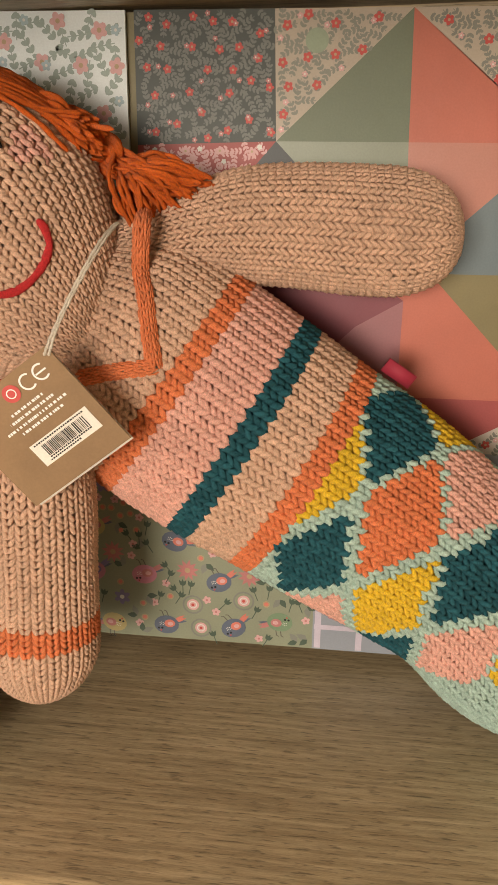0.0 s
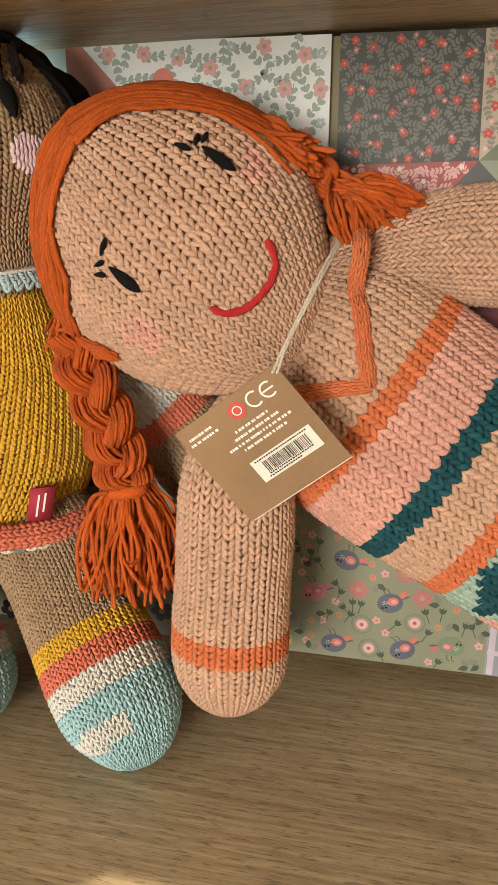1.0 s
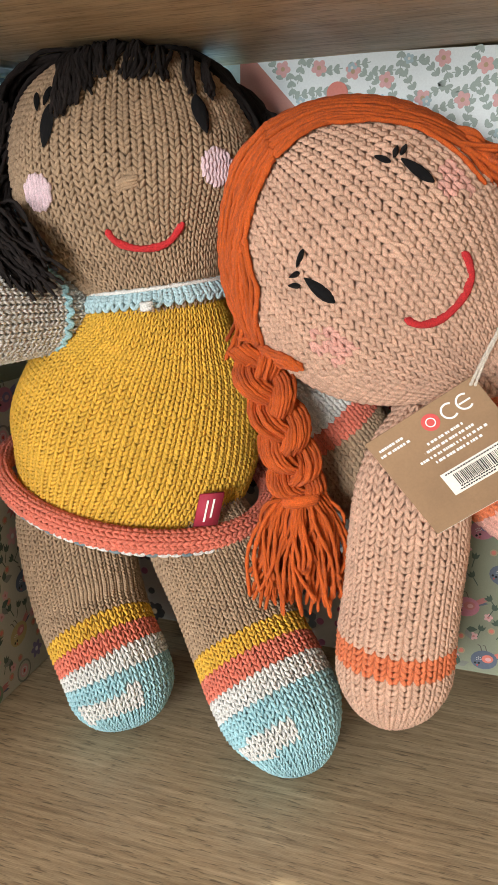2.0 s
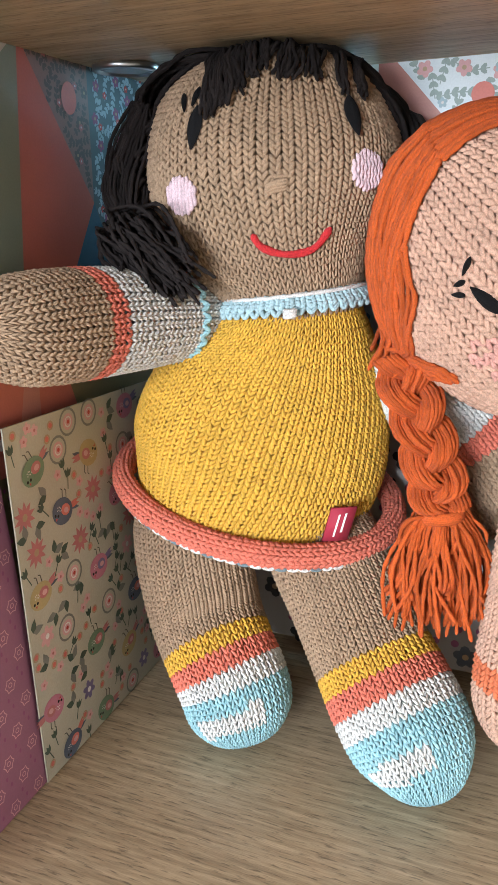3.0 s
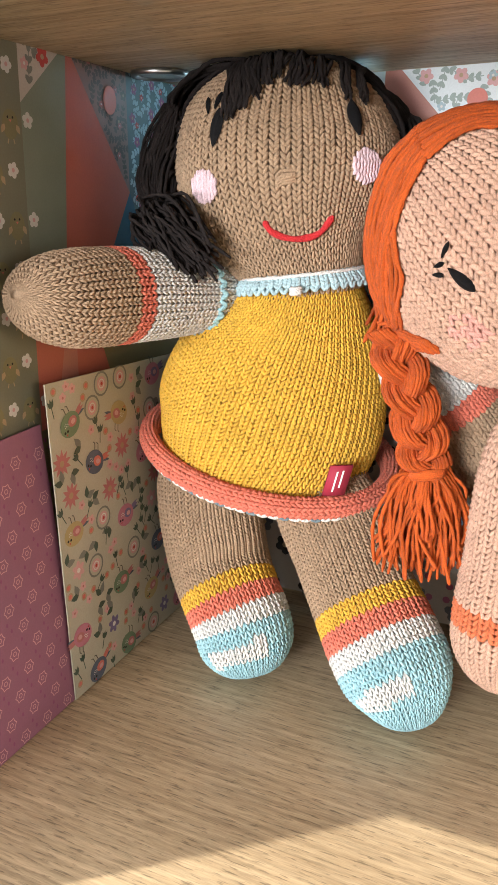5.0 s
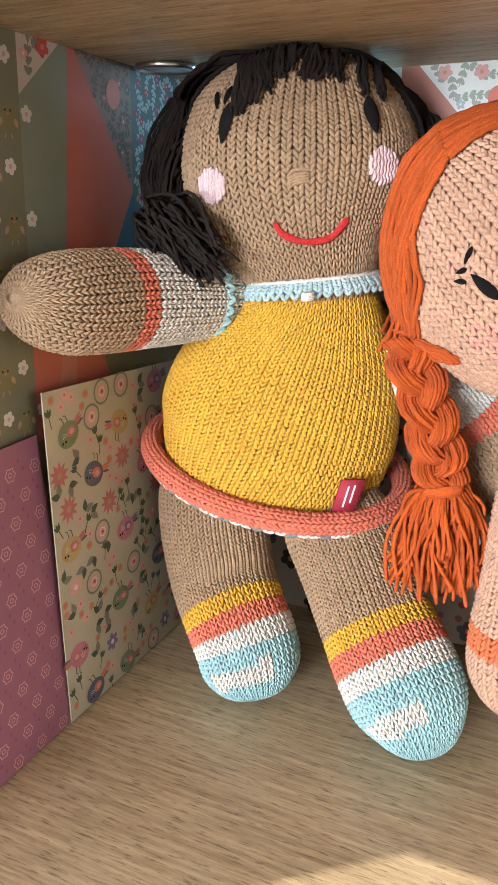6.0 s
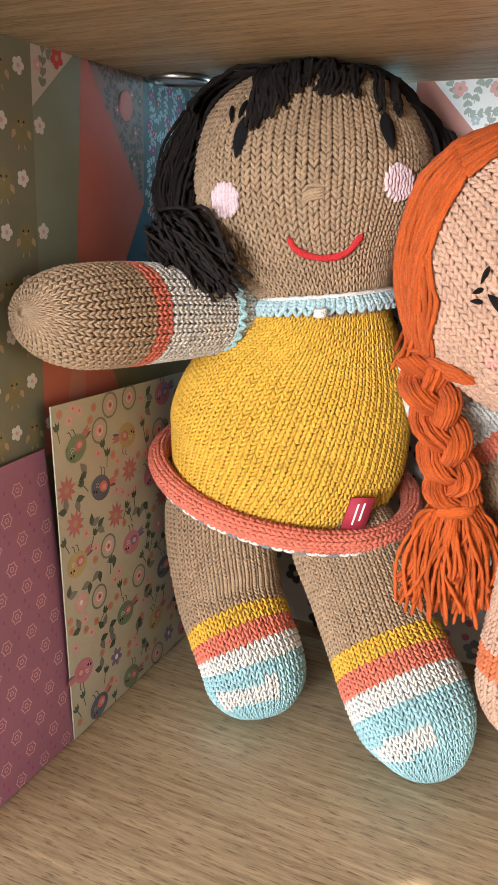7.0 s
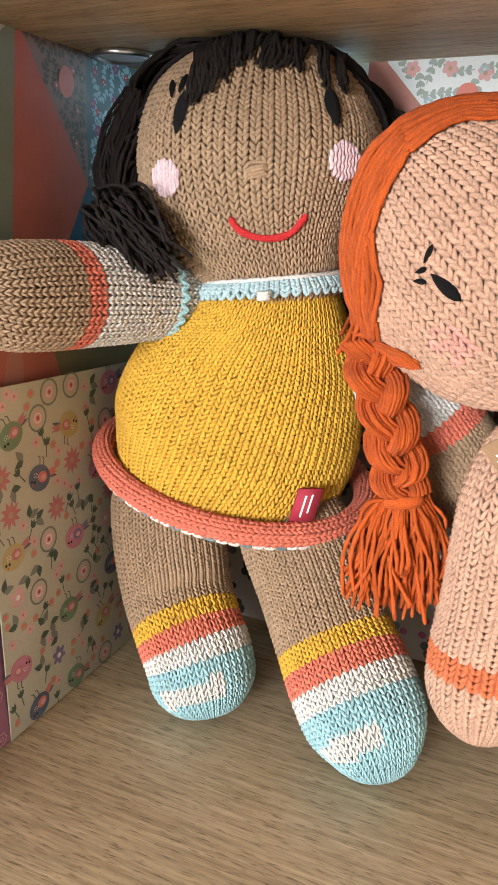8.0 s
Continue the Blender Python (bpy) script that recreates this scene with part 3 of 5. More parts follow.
def bold(sheet, poly, rng):
    sheet.scatter(poly, 500, 0.024, rng, lambda x, y: sheet.flower(x, y, 0.0085, 5, "slate" if rng.random() < 0.6 else "black", "tan", rng.uniform(0, 6), 0.42), 0.004)
    sheet.scatter(poly, 900, 0.011, rng, lambda x, y: sheet.oval(x, y, 0.0028, 0.0028, 0, "black" if rng.random() < 0.4 else "plum", 2, 10), 0.003)


BASES = {k: paper(k + "_paper", tuple(0.74 * v for v in c), r) for k, (c, r) in {
    "powder_blue": ((0.86, 0.95, 0.98), 0.42), "grey_green": ((0.060, 0.075, 0.072), 0.5), "cream": ((0.54, 0.46, 0.38), 0.5), "sage": ((0.175, 0.215, 0.15), 0.5), "salmon": ((0.60, 0.17, 0.12), 0.5),
    "pale_sage": ((0.27, 0.31, 0.24), 0.4), "pale_salmon": ((0.58, 0.24, 0.19), 0.4), "rose_red": ((0.42, 0.085, 0.085), 0.5), "mauve": ((0.38, 0.15, 0.17), 0.45), "deep_rose": ((0.26, 0.062, 0.085), 0.5),
    "olive": ((0.25, 0.21, 0.105), 0.5), "mist_blue": ((0.165, 0.22, 0.25), 0.45), "steel": ((0.085, 0.095, 0.105), 0.5), "pale_green": ((0.30, 0.325, 0.235), 0.5), "lilac_print": ((0.33, 0.36, 0.42), 0.5),
    "pale_grey": ((0.42, 0.40, 0.38), 0.5), "khaki": ((0.235, 0.235, 0.165), 0.5), "purple": ((0.37, 0.155, 0.24), 0.5), "white": ((0.66, 0.58, 0.52), 0.5), "brown_rose": ((0.33, 0.21, 0.19), 0.5),
    "petrol": ((0.10, 0.165, 0.185), 0.5), "blue": ((0.045, 0.15, 0.24), 0.45), "oat": ((0.58, 0.555, 0.44), 0.5), "cream_tab": ((0.72, 0.66, 0.5), 0.6)}.items()}


def patchwork_back():
    rng = np.random.default_rng(21)
    root = thing("patchwork_backing", "board covered with patchwork floral and plain papers behind the dolls", "backing board")
    s = Sheet((0, 0, 0), (1, 0, 0), (0, 0, 1), (0, -1, 0))
    part("card", slab(-0.018, 0.78, 0.004, 0.012, 0.0125, 0.404), BASES["olive"], root)
    lay = lambda poly, base, label="": s.patch("paper_patch", poly, BASES[base], root, label)
    top, fold = 0.4045, 0.3385
    blue = [(0.159, top), (0.3085, top), (0.3085, 0.30), (0.258, 0.30)]
    lay(blue, "powder_blue", "powder blue paper with small flowers")
    ditsy(s, blue, rng, "pale_leaf", "blush", "pale_blue", 1.75)
    s.oval(0.2106, 0.3835, 0.0064, 0.0064, 0, "coral", 5, 24)
    corner = [(-0.015, top), (0.150, top), (0.150, 0.30), (-0.015, 0.30)]
    lay(corner, "powder_blue")
    lay([(0.150, top), (0.159, top), (0.258, 0.30), (0.150, 0.30)], "pale_salmon", "plain salmon pink paper")
    grey = [(0.3135, top), (0.3905, top), (0.3925, fold), (0.3135, 0.336)]
    lay(grey, "grey_green", "dark grey green paper with red flowers")
    ditsy(s, grey, rng, "ash_leaf", "poppy", "rose", 0.9)
    cream = [(0.3905, top), (0.4635, top), (0.3925, fold)]
    lay(cream, "cream", "cream paper with red sprigs")
    ditsy(s, cream, rng, "grey_leaf", "poppy", "blush", 1.0)
    s.oval(0.4135, 0.3890, 0.0062, 0.0062, 0, "sage", 5, 24)
    lay([(0.4635, top), (0.4655, fold), (0.3925, fold)], "sage", "plain sage green paper")
    lay([(0.4635, top), (0.56, 0.327), (0.56, fold - 0.02), (0.4655, fold)][:2] + [(0.5440, fold), (0.4655, fold)], "salmon", "plain salmon red paper")
    flower = [(0.4635, top), (0.62, top), (0.62, fold), (0.5440, fold)]
    lay(flower, "cream")
    ditsy(s, flower, rng, "grey_leaf", "poppy", "blush", 1.0)
    strip = [(0.3135, 0.336), (0.3925, fold), (0.3740, 0.318), (0.3135, 0.318)]
    lay(strip, "rose_red", "dusty red paper with pale flowers")
    ditsy(s, strip, rng, "blush", "blush", "chalk", 0.9)
    lay([(0.3925, fold), (0.4130, 0.318), (0.3740, 0.318)], "steel")
    # lighter sage and salmon: the gloss below the fold is painted into their colour
    lay([(0.3925, fold), (0.4655, fold), (0.4685, 0.268), (0.4600, 0.268), (0.4130, 0.318)], "pale_sage")
    lay([(0.4655, fold), (0.5440, fold), (0.4685, 0.268)], "pale_salmon")
    lay([(0.5440, fold), (0.62, fold), (0.62, 0.268), (0.4685, 0.268)], "mist_blue", "plain mist blue paper")
    lay([(0.3135, 0.318), (0.4130, 0.318), (0.4600, 0.268), (0.3135, 0.268)], "deep_rose")
    lay([(0.3135, 0.268), (0.4450, 0.268), (0.4690, 0.252), (0.4420, 0.236), (0.4000, 0.194), (0.3135, 0.194)], "deep_rose", "plain deep rose paper")
    lay([(0.4690, 0.252), (0.4690, 0.194), (0.4000, 0.194), (0.4420, 0.236)], "mauve", "plain mauve pink paper")
    lay([(0.4450, 0.268), (0.4830, 0.268), (0.5550, 0.194), (0.4690, 0.194), (0.4690, 0.252)], "salmon")
    lay([(0.4830, 0.268), (0.62, 0.268), (0.62, 0.194), (0.5550, 0.194)], "olive", "plain olive paper")
    lay([(0.40, 0.194), (0.56, 0.194), (0.50, 0.160), (0.40, 0.160)], "rose_red")
    right = [(0.56, 0.194), (0.62, 0.194), (0.62, 0.160), (0.50, 0.160)]
    lay(right, "white")
    ditsy(s, right, rng, "grey_leaf", "poppy", "blush", 1.0)
    birds = [(0.2500, 0.194), (0.40, 0.194), (0.40, 0.160), (0.4245, 0.160), (0.4245, 0.0125), (0.2500, 0.0125)]
    lay(birds, "pale_green", "pale green paper with birds and flowers")
    meadow(s, birds, rng, 1.05)
    window = [(0.4245, 0.160), (0.78, 0.160), (0.78, 0.0125), (0.4245, 0.0125)]
    lay(window, "lilac_print", "greyish blue paper with a white window print")
    for x in (0.428, 0.456, 0.484, 0.512):
        s.stroke(x, 0.0135, x, 0.158, 0.0042, "lilac", 0)
    for z in (0.0300, 0.062, 0.094):
        s.stroke(0.4255, z, 0.53, z, 0.0036, "lilac", 1)
    for k in range(10):
        s.flower(0.438 + 0.009 * k, 0.040 + 0.004 * (k % 3), 0.004, 5, "bird_pink", "chalk", k, 0.4, 2)
    dark = [(-0.015, 0.30), (0.2500, 0.30), (0.2500, 0.0125), (-0.015, 0.0125)]
    lay(dark, "pale_grey", "pale grey paper with big black flowers")
    bold(s, dark, rng)
    lay([(0.2500, 0.30), (0.3085, 0.30), (0.3085, 0.194), (0.2500, 0.194)], "deep_rose")
    lay([(0.62, top), (0.78, top), (0.78, 0.160), (0.62, 0.160)], "pale_sage")
    s.print_on(root)
    return root


def patchwork_side():
    rng = np.random.default_rng(33)
    root = thing("patchwork_side_panel", "side board covered with patchwork papers, a bird print pocket below", "side panel")
    part("card", slab(-0.014, -0.004, -0.345, -0.002, 0.0, 0.404), BASES["olive"], root)
    s = Sheet((0, 0, 0), (0, 1, 0), (0, 0, 1), (1, 0, 0))
    lay = lambda poly, base, label="", sheet=s: sheet.patch("paper_patch", poly, BASES[base], root, label, 0.0026 if sheet is s else 0.0009)
    top, edge = 0.4045, -0.183
    chick = [(-0.345, top), (edge, top), (edge, 0.30), (edge, 0.184), (-0.345, 0.190)]
    lay(chick, "khaki", "khaki paper with chicks and white flowers")
    for j in range(8):
        for k in range(6):
            y, z = -0.335 + 0.0285 * k + 0.014 * (j % 2), 0.200 + 0.0262 * j
            if inside((y, z), chick) and clear_of_edge((y, z), chick, 0.004):
                s.chicken(y, z, 0.0078, 0)
                if clear_of_edge((y + 0.014, z + 0.003), chick, 0.003):
                    s.flower(y + 0.0142, z + 0.003, 0.0044, 5, "chalk", "blush", 0.3 * k, 0.44)
    white = [(edge, top), (-0.141, top), (edge, 0.369)]
    lay(white, "white", "white paper with red flowers and grey leaves")
    ditsy(s, white, rng, "grey_leaf", "poppy", "blush", 2.0)
    lay([(-0.141, top), (-0.1515, 0.2600), (edge, 0.2600), (edge, 0.369)], "pale_sage", "plain grey green paper")
    lay([(-0.141, top), (-0.0778, 0.324), (-0.1180, 0.2600), (-0.1515, 0.2600)], "salmon", "plain salmon red paper")
    brown = [(-0.141, top), (-0.079, top), (-0.0778, 0.324)]
    lay(brown, "brown_rose", "dusty brown paper with dark sprigs")
    ditsy(s, brown, rng, "stem", "stem", "rose", 1.3)
    s.oval(-0.099, 0.379, 0.0072, 0.0085, 0, "coral", 5, 20)
    petrol = [(-0.079, top), (-0.003, top), (-0.003, 0.2600), (-0.0400, 0.2600), (-0.0778, 0.324)]
    lay(petrol, "petrol", "petrol blue paper with pale leaves")
    ditsy(s, petrol, rng, "pale_blue", "plum", "poppy", 1.3)
    lay([(-0.0778, 0.324), (-0.0400, 0.2600), (-0.1180, 0.2600)], "blue", "plain blue paper")
    # strip behind the pocket
    lay([(edge, 0.2600), (-0.150, 0.2600), (-0.168, 0.184), (edge, 0.184)], "salmon")
    lay([(-0.150, 0.2600), (-0.1440, 0.2600), (-0.1440, 0.184), (-0.168, 0.184)], "pale_salmon")
    lay([(-0.1440, 0.2600), (-0.1300, 0.2600), (-0.1050, 0.200), (-0.1440, 0.200)], "salmon")
    lay([(-0.1300, 0.2600), (-0.003, 0.2600), (-0.003, 0.200), (-0.1050, 0.200)], "olive")
    # bird pocket standing a little proud
    p = Sheet((0.0172, 0, 0), (0, 1, 0), (-0.020, 0, 1), (1, 0, 0.020))
    pocket = [(-0.1938, 0.2165), (-0.020, 0.2095), (-0.020, 0.001), (-0.1875, 0.001)]
    lay(pocket, "oat", "cream paper pocket with birds and flowers", p)
    meadow(p, pocket, rng, 1.18)
    p.print_on(root)
    # purple paper leaning out at its foot
    q = Sheet((0.0160, 0, 0), (0, 1, 0), (-0.060, 0, 1), (1, 0, 0.060))
    purple = [(-0.345, 0.187), (-0.1900, 0.1905), (-0.1800, 0.001), (-0.345, 0.001)]
    lay(purple, "purple", "purple paper with white outlined flowers", q)
    for j in range(14):
        for k in range(9):
            y, z = -0.338 + 0.0205 * k + 0.0102 * (j % 2), 0.006 + 0.0140 * j
            if inside((y, z), purple) and clear_of_edge((y, z), purple, 0.0042):
                q.ring(y, z, 0.0040, 0.0006, "blush", 0, 18, 6, 0.16)
                q.ring(y, z, 0.0017, 0.0005, "blush", 0, 6)
                if clear_of_edge((y + 0.0102, z), purple, 0.002):
                    q.oval(y + 0.0102, z + 0.0012, 0.0009, 0.0014, 0, "plum", 0, 8)
                    q.oval(y + 0.0072, z + 0.0062, 0.0009, 0.0014, 0, "plum", 0, 8)
    q.print_on(root)
    s.print_on(root)
    part("tab", slab(-0.003, 0.0022, -0.0046, -0.0006, 0.33, 0.4043), BASES["cream_tab"], root, "cream paper tab in the corner")
    return root


patchwork_back()
patchwork_side()


# ---- the dolls: spines of x, y, z, half width, half depth ----
D_HEAD = [
    (0.1066, -0.06, 0.4005, 0.0035, 0.012),
    (0.1068, -0.06, 0.3985, 0.0246, 0.03),
    (0.107, -0.06, 0.3931, 0.0424, 0.042),
    (0.1071, -0.06, 0.38, 0.0581, 0.05),
    (0.1069, -0.06, 0.3616, 0.0677, 0.054),
    (0.1083, -0.062, 0.3411, 0.0708, 0.056),
    (0.11, -0.064, 0.3237, 0.069, 0.055),
    (0.1132, -0.066, 0.3062, 0.0616, 0.052),
    (0.1177, -0.067, 0.2903, 0.0508, 0.047),
    (0.1224, -0.068, 0.2761, 0.0413, 0.04),
    (0.1249, -0.068, 0.2635, 0.039, 0.038),
]
D_BODY = [
    (0.1245, -0.068, 0.2726, 0.0369, 0.036),
    (0.123, -0.068, 0.2596, 0.0456, 0.042),
    (0.118, -0.066, 0.2401, 0.0606, 0.048),
    (0.1112, -0.066, 0.2162, 0.0705, 0.054),
    (0.1043, -0.066, 0.1915, 0.0768, 0.056),
    (0.099, -0.066, 0.1705, 0.0762, 0.056),
    (0.0905, -0.066, 0.1494, 0.069, 0.055),
    (0.084, -0.066, 0.1324, 0.059, 0.05),
    (0.082, -0.064, 0.1185, 0.047, 0.04),
]
D_LEGL = [
    (0.0505, -0.07, 0.152, 0.0249, 0.03),
    (0.0576, -0.075, 0.1327, 0.0356, 0.033),
    (0.0624, -0.08, 0.1042, 0.0365, 0.033),
    (0.0733, -0.088, 0.0735, 0.0356, 0.033),
    (0.0883, -0.1, 0.0552, 0.0341, 0.033),
    (0.1005, -0.107, 0.0391, 0.0337, 0.034),
    (0.1073, -0.111, 0.0249, 0.032, 0.033),
    (0.1114, -0.113, 0.0143, 0.0248, 0.026),
    (0.1137, -0.114, 0.0078, 0.0152, 0.016),
    (0.1147, -0.115, 0.005, 0.004, 0.004),
]
D_LEGR = [
    (0.1348, -0.06, 0.1444, 0.0279, 0.03),
    (0.1438, -0.065, 0.1221, 0.035, 0.033),
    (0.1629, -0.075, 0.0933, 0.0353, 0.034),
    (0.1801, -0.088, 0.0708, 0.0353, 0.035),
    (0.1991, -0.103, 0.0493, 0.0366, 0.036),
    (0.2132, -0.113, 0.0335, 0.0352, 0.036),
    (0.2208, -0.118, 0.0219, 0.0284, 0.03),
    (0.2254, -0.12, 0.011, 0.0189, 0.02),
    (0.2279, -0.121, 0.004, 0.0058, 0.006),
]
D_ARML = [
    (0.078, -0.07, 0.261, 0.0149, 0.02),
    (0.07, -0.088, 0.2615, 0.0212, 0.025),
    (0.059, -0.115, 0.2635, 0.025, 0.0275),
    (0.049, -0.145, 0.2655, 0.0266, 0.0295),
    (0.04, -0.172, 0.2662, 0.0269, 0.0305),
    (0.034, -0.194, 0.2672, 0.0258, 0.0295),
    (0.0303, -0.21, 0.269, 0.022, 0.0265),
    (0.0282, -0.222, 0.271, 0.015, 0.0185),
    (0.027, -0.229, 0.2725, 0.0047, 0.006),
]
D_ARMR = [
    (0.1740, -0.05, 0.2400, 0.0150, 0.022),
    (0.1927, -0.05, 0.2251, 0.026, 0.03),
    (0.2154, -0.042, 0.1991, 0.0293, 0.03),
    (0.2356, -0.038, 0.1732, 0.0302, 0.03),
    (0.2522, -0.036, 0.1511, 0.0265, 0.028),
    (0.2606, -0.036, 0.1404, 0.0076, 0.01),
]
G_HEAD = [
    (0.1839, -0.075, 0.3458, 0.0028, 0.012),
    (0.1889, -0.075, 0.3422, 0.0222, 0.03),
    (0.1993, -0.075, 0.3339, 0.0431, 0.045),
    (0.2142, -0.075, 0.3215, 0.0598, 0.053),
    (0.2335, -0.075, 0.3049, 0.0697, 0.056),
    (0.2500, -0.075, 0.2896, 0.0705, 0.056),
    (0.2665, -0.075, 0.2727, 0.0652, 0.054),
    (0.2816, -0.075, 0.2586, 0.0536, 0.048),
    (0.2938, -0.075, 0.2473, 0.0395, 0.04),
    (0.3030, -0.075, 0.2387, 0.0255, 0.03),
]
G_BODY = [
    (0.2917, -0.064, 0.2514, 0.050, 0.036),
    (0.3099, -0.06, 0.237, 0.0650, 0.044),
    (0.3277, -0.058, 0.2233, 0.0685, 0.048),
    (0.3521, -0.056, 0.2057, 0.0691, 0.05),
    (0.3811, -0.056, 0.1868, 0.0683, 0.051),
    (0.4172, -0.055, 0.1644, 0.0659, 0.05),
    (0.4498, -0.055, 0.1447, 0.0647, 0.048),
    (0.4828, -0.056, 0.1232, 0.0609, 0.046),
    (0.5166, -0.058, 0.0962, 0.0555, 0.043),
    (0.5437, -0.06, 0.0625, 0.0491, 0.04),
    (0.585, -0.066, 0.048, 0.0455, 0.040),
    (0.628, -0.07, 0.042, 0.040, 0.036),
    (0.668, -0.07, 0.038, 0.034, 0.031),
    (0.690, -0.07, 0.035, 0.012, 0.012),
]
G_ARMR = [
    (0.3120, -0.054, 0.2800, 0.0150, 0.024),
    (0.3322, -0.05, 0.2862, 0.0185, 0.026),
    (0.3525, -0.045, 0.2914, 0.0224, 0.028),
    (0.379, -0.04, 0.2945, 0.0284, 0.03),
    (0.4087, -0.037, 0.2949, 0.0305, 0.031),
    (0.4415, -0.036, 0.2932, 0.0318, 0.031),
    (0.465, -0.036, 0.2925, 0.0308, 0.03),
    (0.481, -0.036, 0.2923, 0.0247, 0.025),
    (0.4905, -0.036, 0.2925, 0.0147, 0.015),
    (0.4942, -0.036, 0.2926, 0.0035, 0.005),
]
G_ARML = [
    (0.283, -0.08, 0.2119, 0.0182, 0.024),
    (0.2791, -0.09, 0.1925, 0.0256, 0.026),
    (0.2779, -0.098, 0.1728, 0.0294, 0.027),
    (0.2774, -0.1, 0.1474, 0.0308, 0.027),
    (0.2761, -0.1, 0.1202, 0.0308, 0.027),
    (0.2744, -0.1, 0.0917, 0.0318, 0.027),
    (0.274, -0.1, 0.066, 0.0314, 0.027),
    (0.2739, -0.1, 0.0491, 0.0249, 0.022),
    (0.2742, -0.1, 0.0376, 0.0138, 0.013),
    (0.2745, -0.1, 0.0322, 0.0033, 0.004),
]


def along(form, p):
    return form.near(p)[1]


def bands(build, form, first, *rest):
    """A colour that changes at marks along the form."""
    marks = [(along(form, p), build.slot(m)) for p, m in rest]
    start = build.slot(first)

    def colour(u, v, p):
        out = np.full(u.shape, start)
        for at, k in marks:
            out[v > at] = k
        return out
    return colour


def sewn_patch(build, form, centre, way, length, width, material, lift=0.0036):
    """A padded almond of satin stitch lying on a form."""
    c, n = form.on(centre, lift)
    a = unit(np.asarray(way, float) - n * np.dot(way, n))
    b = np.cross(n, a)
    verts, across = [], 5
    stations = (-1, -0.7, -0.3, 0.1, 0.45, 0.75, 1)
    for t in stations:
        half = width / 2 * max(0.12, (1 - t * t) ** 0.7) * (1 + 0.25 * t)
        for k in range(across):
            y = k / (across - 1) * 2 - 1
            flat = c + a * (length / 2 * t) + b * (half * y)
            q, m = form.on(flat, 0.0)
            q = flat - m * np.dot(flat - q, m)
            verts.append(q + m * (0.0030 + (lift - 0.0008) * (1 - y * y) * (1 - 0.6 * t * t)))
    faces = [(r * across + k, r * across + k + 1, (r + 1) * across + k + 1, (r + 1) * across + k) for r in range(len(stations) - 1) for k in range(across - 1)]
    build.add(verts, faces, build.slot(material))


def darned_disc(build, form, centre, radius, material, rng, gap=0.0021):
    """A round patch of wavy upright stitches over the knitting."""
    c, n = form.on(centre)
    side = unit(np.cross(n, np.array((0.0, 0.0, 1.0))))
    up = np.cross(side, n)
    count = int(2 * radius / gap)
    for k in range(count):
        x = (k + 0.5) * gap - count * gap / 2
        half = math.sqrt(max(0.0, radius * radius - x * x)) * rng.uniform(0.92, 1.06)
        steps = max(3, int(half / 0.0011))
        way = []
        for j in range(steps + 1):
            z = half * (2 * j / steps - 1)
            q, m = form.on(c + side * (x + 0.00045 * (-1) ** j) + up * z)
            flat = c + side * (x + 0.00045 * (-1) ** j) + up * z
            way.append(flat - m * np.dot(flat - q, m) + m * (0.0026 + 0.0004 * (j % 2)))
        cord(build, way, 0.00128, material)


def line_on(build, form, points, radius, material, lift=0.0018, strands=1, ply=0.0):
    pts = [form.on(p, lift)[0] for p in points]
    cord(build, pts, radius, material, sides=9, ply=0.13)


def plait(build, points, width, radius, yarns, material, rng, turns):
    """Three hanks plaited along a guide curve."""
    c = smoothed(points, 60)
    tan = unit(np.gradient(c, axis=0))
    a = unit(np.cross(tan, np.array((0.28, -0.95, 0.1))))
    b = np.cross(tan, a)
    t = np.linspace(0, 1, 60)
    for k in range(3):
        ph = 2 * np.pi * (turns * t + k / 3)
        guide = c + a * (width * 0.40 * np.sin(ph))[:, None] + b * (width * 0.30 * np.sin(2 * ph))[:, None]
        for _ in range(yarns):
            ang, r = rng.uniform(0, 2 * np.pi), math.sqrt(rng.uniform(0.3, 1))
            way = guide + (a * (r * math.cos(ang)) + b * (r * math.sin(ang))) * width * 0.37 + rng.normal(0, width * 0.006, guide.shape)
            cord(build, way[::2], radius * rng.uniform(0.9, 1.15), material)


def cap(build, form, part_line, over, end, count, spread, radius, material, rng, lift=0.003):
    """Yarns laid over a head from the parting, past a line of places on the way, to where they are tied."""
    a0, a1, b0, b1, c = (np.asarray(v, float) for v in (*part_line, *over, end))
    for k in range(count):
        f = (k + rng.uniform(0, 1)) / count
        p0, p1, p2 = a0 + (a1 - a0) * f, b0 + (b1 - b0) * f, c + rng.normal(0, spread, 3)
        rough = smoothed([p0, (p0 + p1) / 2 + (p1 - (p0 + p2) / 2) * 0.4, p1, (p1 + p2) / 2 + (p1 - (p0 + p2) / 2) * 0.4, p2], 9)
        up = lift + rng.uniform(0, 0.0022)
        way = [form.on(q, up)[0] for q in rough[:-1]] + [p2]
        cord(build, way, radius * rng.uniform(0.9, 1.1), material)


